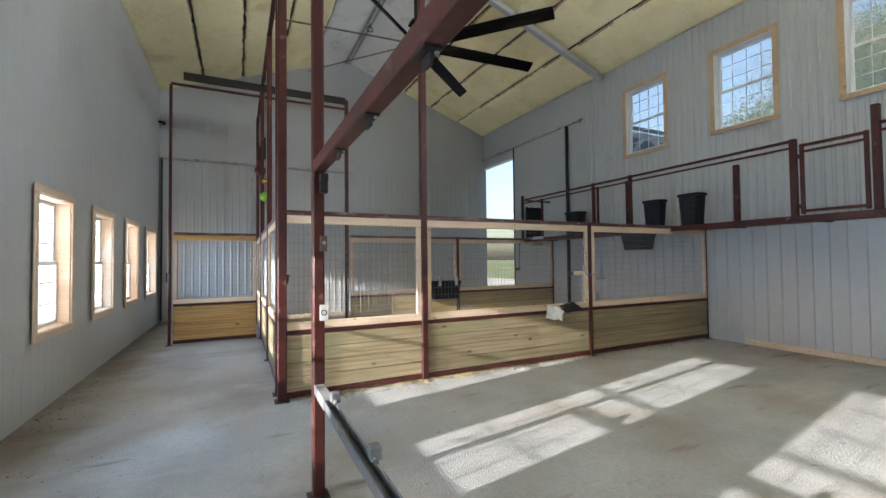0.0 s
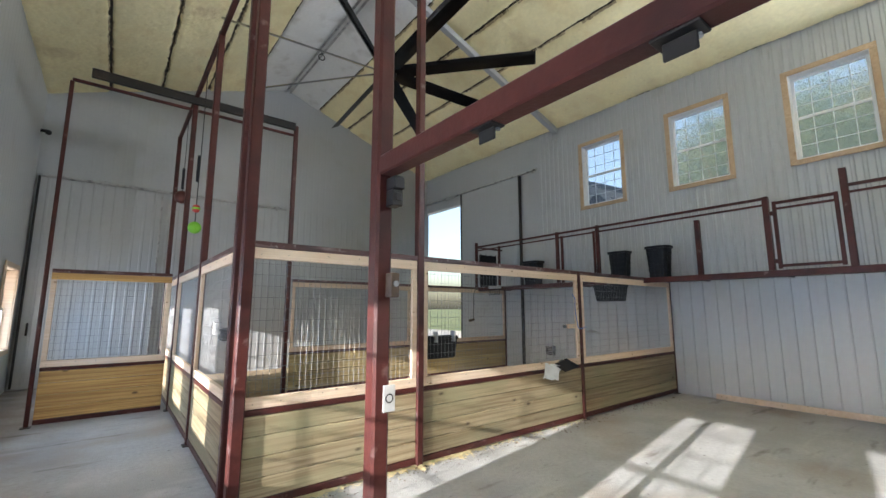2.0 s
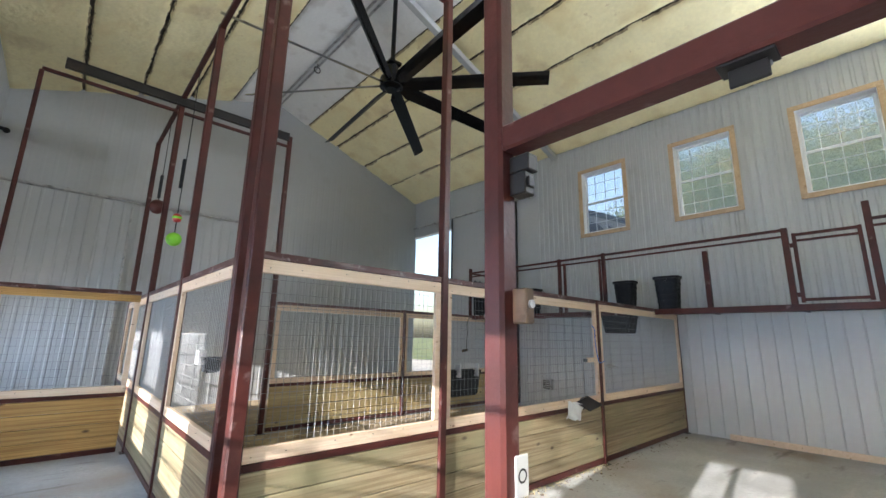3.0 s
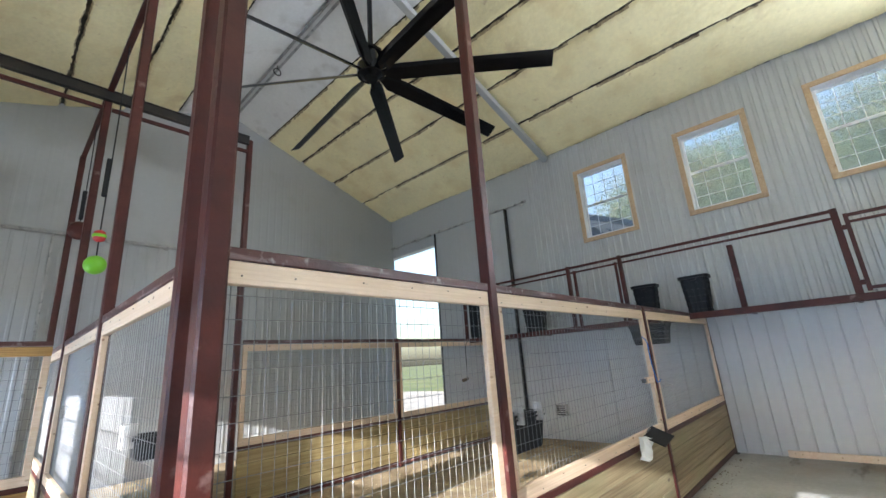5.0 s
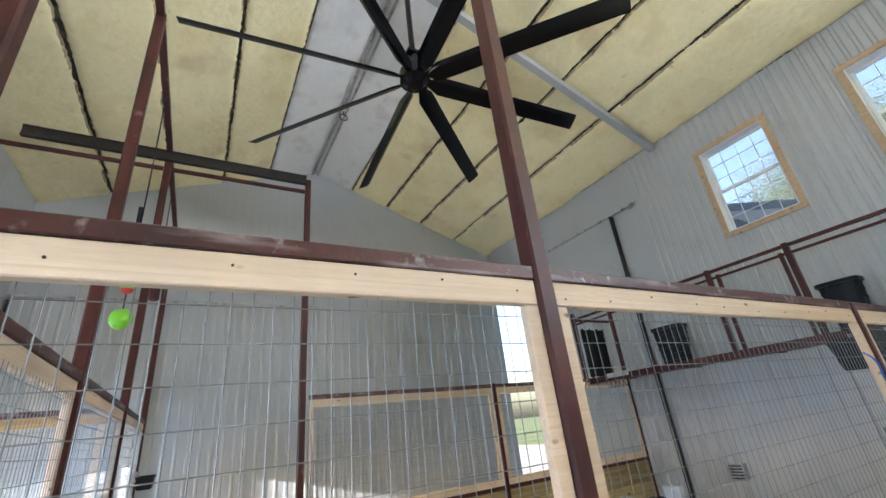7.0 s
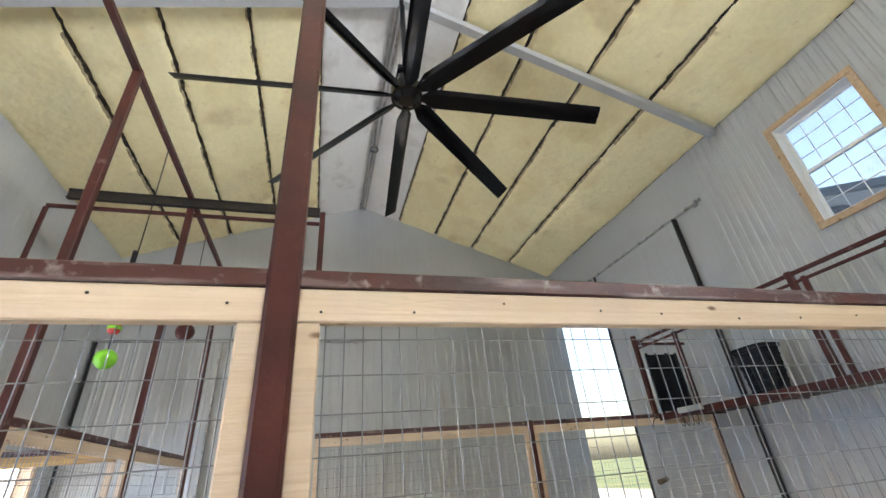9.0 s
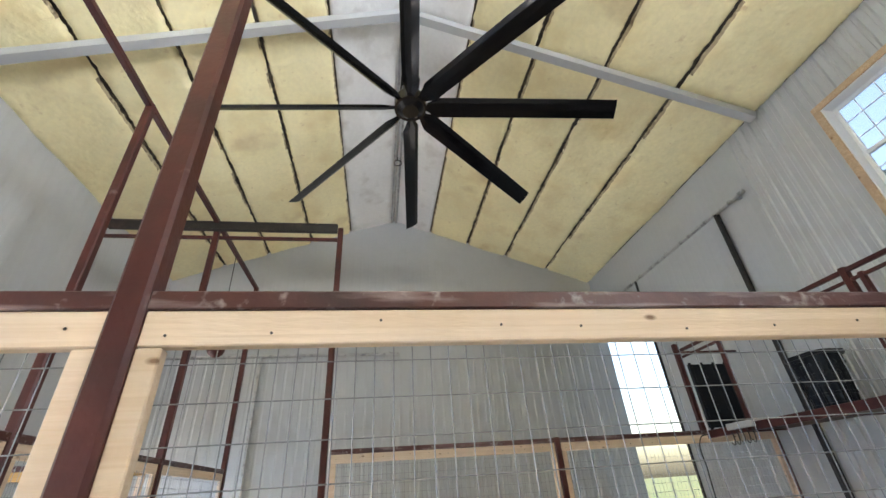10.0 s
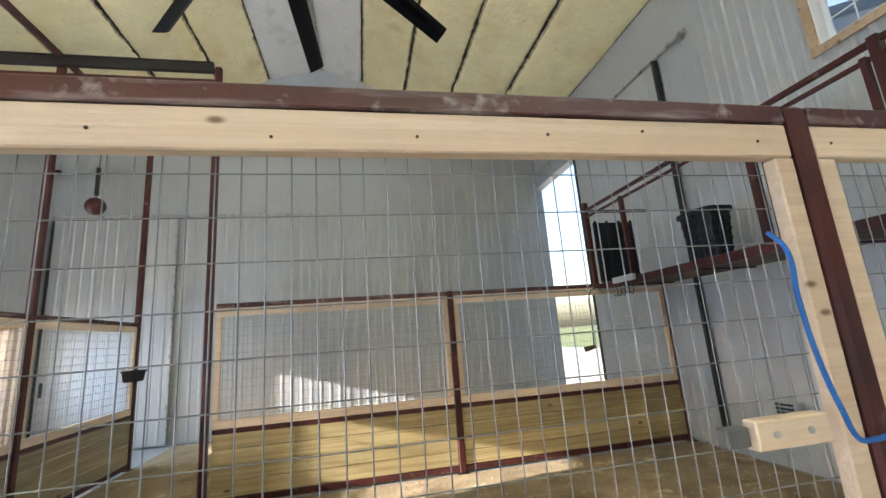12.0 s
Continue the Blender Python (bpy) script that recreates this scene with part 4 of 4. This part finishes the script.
for x in (-0.27, -0.09, 0.1, 0.28):
    part("batten", boxes((x - 0.02, x + 0.02, -0.034, -0.0155, 0.0, 0.88), c=0.004), M_BLACKPL, bx)

vt = thing("wall_vent", pose(8.31, 7.91, 0.57), "small grey louvred box on the white wall", "vent")
part("frame", boxes((-0.02, 0.09, -0.11, 0.11, -0.11, 0.11), c=0.006), M_GALVP, vt)
for k in range(5):
    part("louvre", boxes((-0.034, -0.018, -0.09, 0.09, -0.09 + k * 0.04, -0.07 + k * 0.04), c=0.003), M_DARK, vt)
sn = thing("camera_dome", pose(LW, 12.9, 5.2), "small black security camera on the wall", "camera")
bm = bmesh.new()
add_tube(bm, (0, 0, 0), (0.1, 0, 0), 0.035, 12)
ball(bm, (0.12, 0, -0.02), 0.055)
part("body", bm, M_BLACKPL, sn)

br = thing("bridle_bar", pose(7.27, 8.7, 2.13), "white bar with a row of hooks under the walkway", "bar")
part("bar", boxes((-0.02, 0.03, -0.2, 0.2, -0.07, 0.0), c=0.005), M_WALL, br)
part("bracket", boxes((0.03, 0.045, -0.05, 0.05, -0.08, 0.0), c=0.004), M_RED, br)
for k in range(5):
    part("hook", rope_mesh([(0, -0.16 + 0.08 * k, -0.07), (0, -0.16 + 0.08 * k, -0.19), (-0.02, -0.16 + 0.08 * k, -0.23), (-0.05, -0.16 + 0.08 * k, -0.2)], 0.006), M_DARK, br)
hh = thing("hanging_hook", pose(7.1, 9.34, 2.05), "thin rod with a wooden grip hung from the walkway", "hook")
part("rod", rope_mesh([(0.22, 0, 0.02), (0.1, 0, -0.02), (0.05, 0, -0.4), (0.03, 0, -0.75)], 0.008), M_DARK, hh)
bm = bmesh.new()
add_tube(bm, (-0.1, 0, -0.78), (0.05, 0, -0.75), 0.035, 12, 0.028)
part("grip", bm, M_BARK, hh)

tagged(link("wall_base_board", boxes((RW - 0.06, RW - 0.022, BW + 0.05, 4.4, 0.0, 0.09), c=0.004), M_LUMBER), "pale lumber strip along the foot of the wall", "board", "", "structure")

# bedding inside the stalls, straw and shavings along the gates
bm = bmesh.new()
for x0, x1, y0, y1 in ((SIDE + 0.05, RW - 0.05, FRONT + 0.04, BACK - 0.04), (SIDE + 0.05, RW - 0.05, BACK + 0.04, FW - 0.05)):
    nx, ny = 70, 46
    vs = [[bm.verts.new((x0 + (x1 - x0) * i / nx, y0 + (y1 - y0) * j / ny, 0.004 + (0.02 + 0.02 * noise.noise(Vector((i * 0.31, j * 0.33, 2))) + 0.012 * noise.noise(Vector((i * 1.1, j * 1.1, 7)))) * min(1, i / 3, j / 3, (nx - i) / 3, (ny - j) / 3))) for j in range(ny + 1)] for i in range(nx + 1)]
    for i in range(nx):
        for j in range(ny):
            bm.faces.new((vs[i][j], vs[i + 1][j], vs[i + 1][j + 1], vs[i][j + 1]))
tagged(link("sand_bedding", bm, M_SAND, True), "trodden sand and straw bedding on the stall floor", "bedding", "", "stuff")
rng = random.Random(5)
bm = bmesh.new()
for k in range(5200):
    u = rng.random()
    x = 0.9 + 4.4 * u if rng.random() < 0.22 else (rng.gauss(2.65, 0.3) if rng.random() < 0.75 else rng.gauss(1.35, 0.1))
    y = FRONT + 0.03 - abs(rng.gauss(0.0, 0.06)) * (0.4 + abs(noise.noise(Vector((x * 6, 3, 1)))) * 2.2)
    if k > 4400:
        x, y = rng.uniform(SIDE + 0.1, 8.2), rng.uniform(FRONT + 0.05, BACK)
    z = 0.004 + abs(rng.gauss(0, 0.012)) + (0.03 if k > 4400 else 0)
    L, a, w = rng.uniform(0.01, 0.035), rng.uniform(0, 6.28), rng.uniform(0.003, 0.008)
    dx, dy = math.cos(a) * L, math.sin(a) * L
    t = rng.uniform(-0.006, 0.012)
    vs = [bm.verts.new((x - dx - dy * w / L, y - dy + dx * w / L, z)), bm.verts.new((x - dx + dy * w / L, y - dy - dx * w / L, z)), bm.verts.new((x + dx, y + dy, max(0.004, z + t)))]
    bm.faces.new(vs)
tagged(link("straw", bm, M_STRAW), "loose straw and pale shavings along the gates", "straw", "", "stuff")

# crumbs of dirt and chaff trodden along the west wall and the gates
M_DIRT = mat("dry_dirt", (0.13, 0.09, 0.055), 0.95, 0, [], 0.3, 30)
bm = bmesh.new()
for k in range(620):
    if k < 300:
        c = 1.5 + 1.3 * (k % 6)
        x, y = LW + 0.03 + abs(rng.gauss(0, 0.2 + 0.05 * (k % 4))), rng.gauss(c, 0.35)
    else:
        x, y = rng.uniform(0.9, 8.0), FRONT - 0.03 - abs(rng.gauss(0, 0.12))
    r, a = rng.uniform(0.003, 0.011) * (2.0 if rng.random() < 0.08 else 1.0), rng.uniform(0, 6.28)
    top = bm.verts.new((x, y, 0.002 + r * rng.uniform(0.4, 0.9)))
    ring = [bm.verts.new((x + r * rng.uniform(0.6, 1.5) * math.cos(a + i * 1.257), y + r * rng.uniform(0.6, 1.5) * math.sin(a + i * 1.257), 0.001)) for i in range(5)]
    for i in range(5):
        bm.faces.new((ring[i], ring[(i + 1) % 5], top))
tagged(link("dirt_crumbs", bm, M_DIRT), "dry brown dirt crumbs scattered on the concrete", "dirt", "", "stuff")
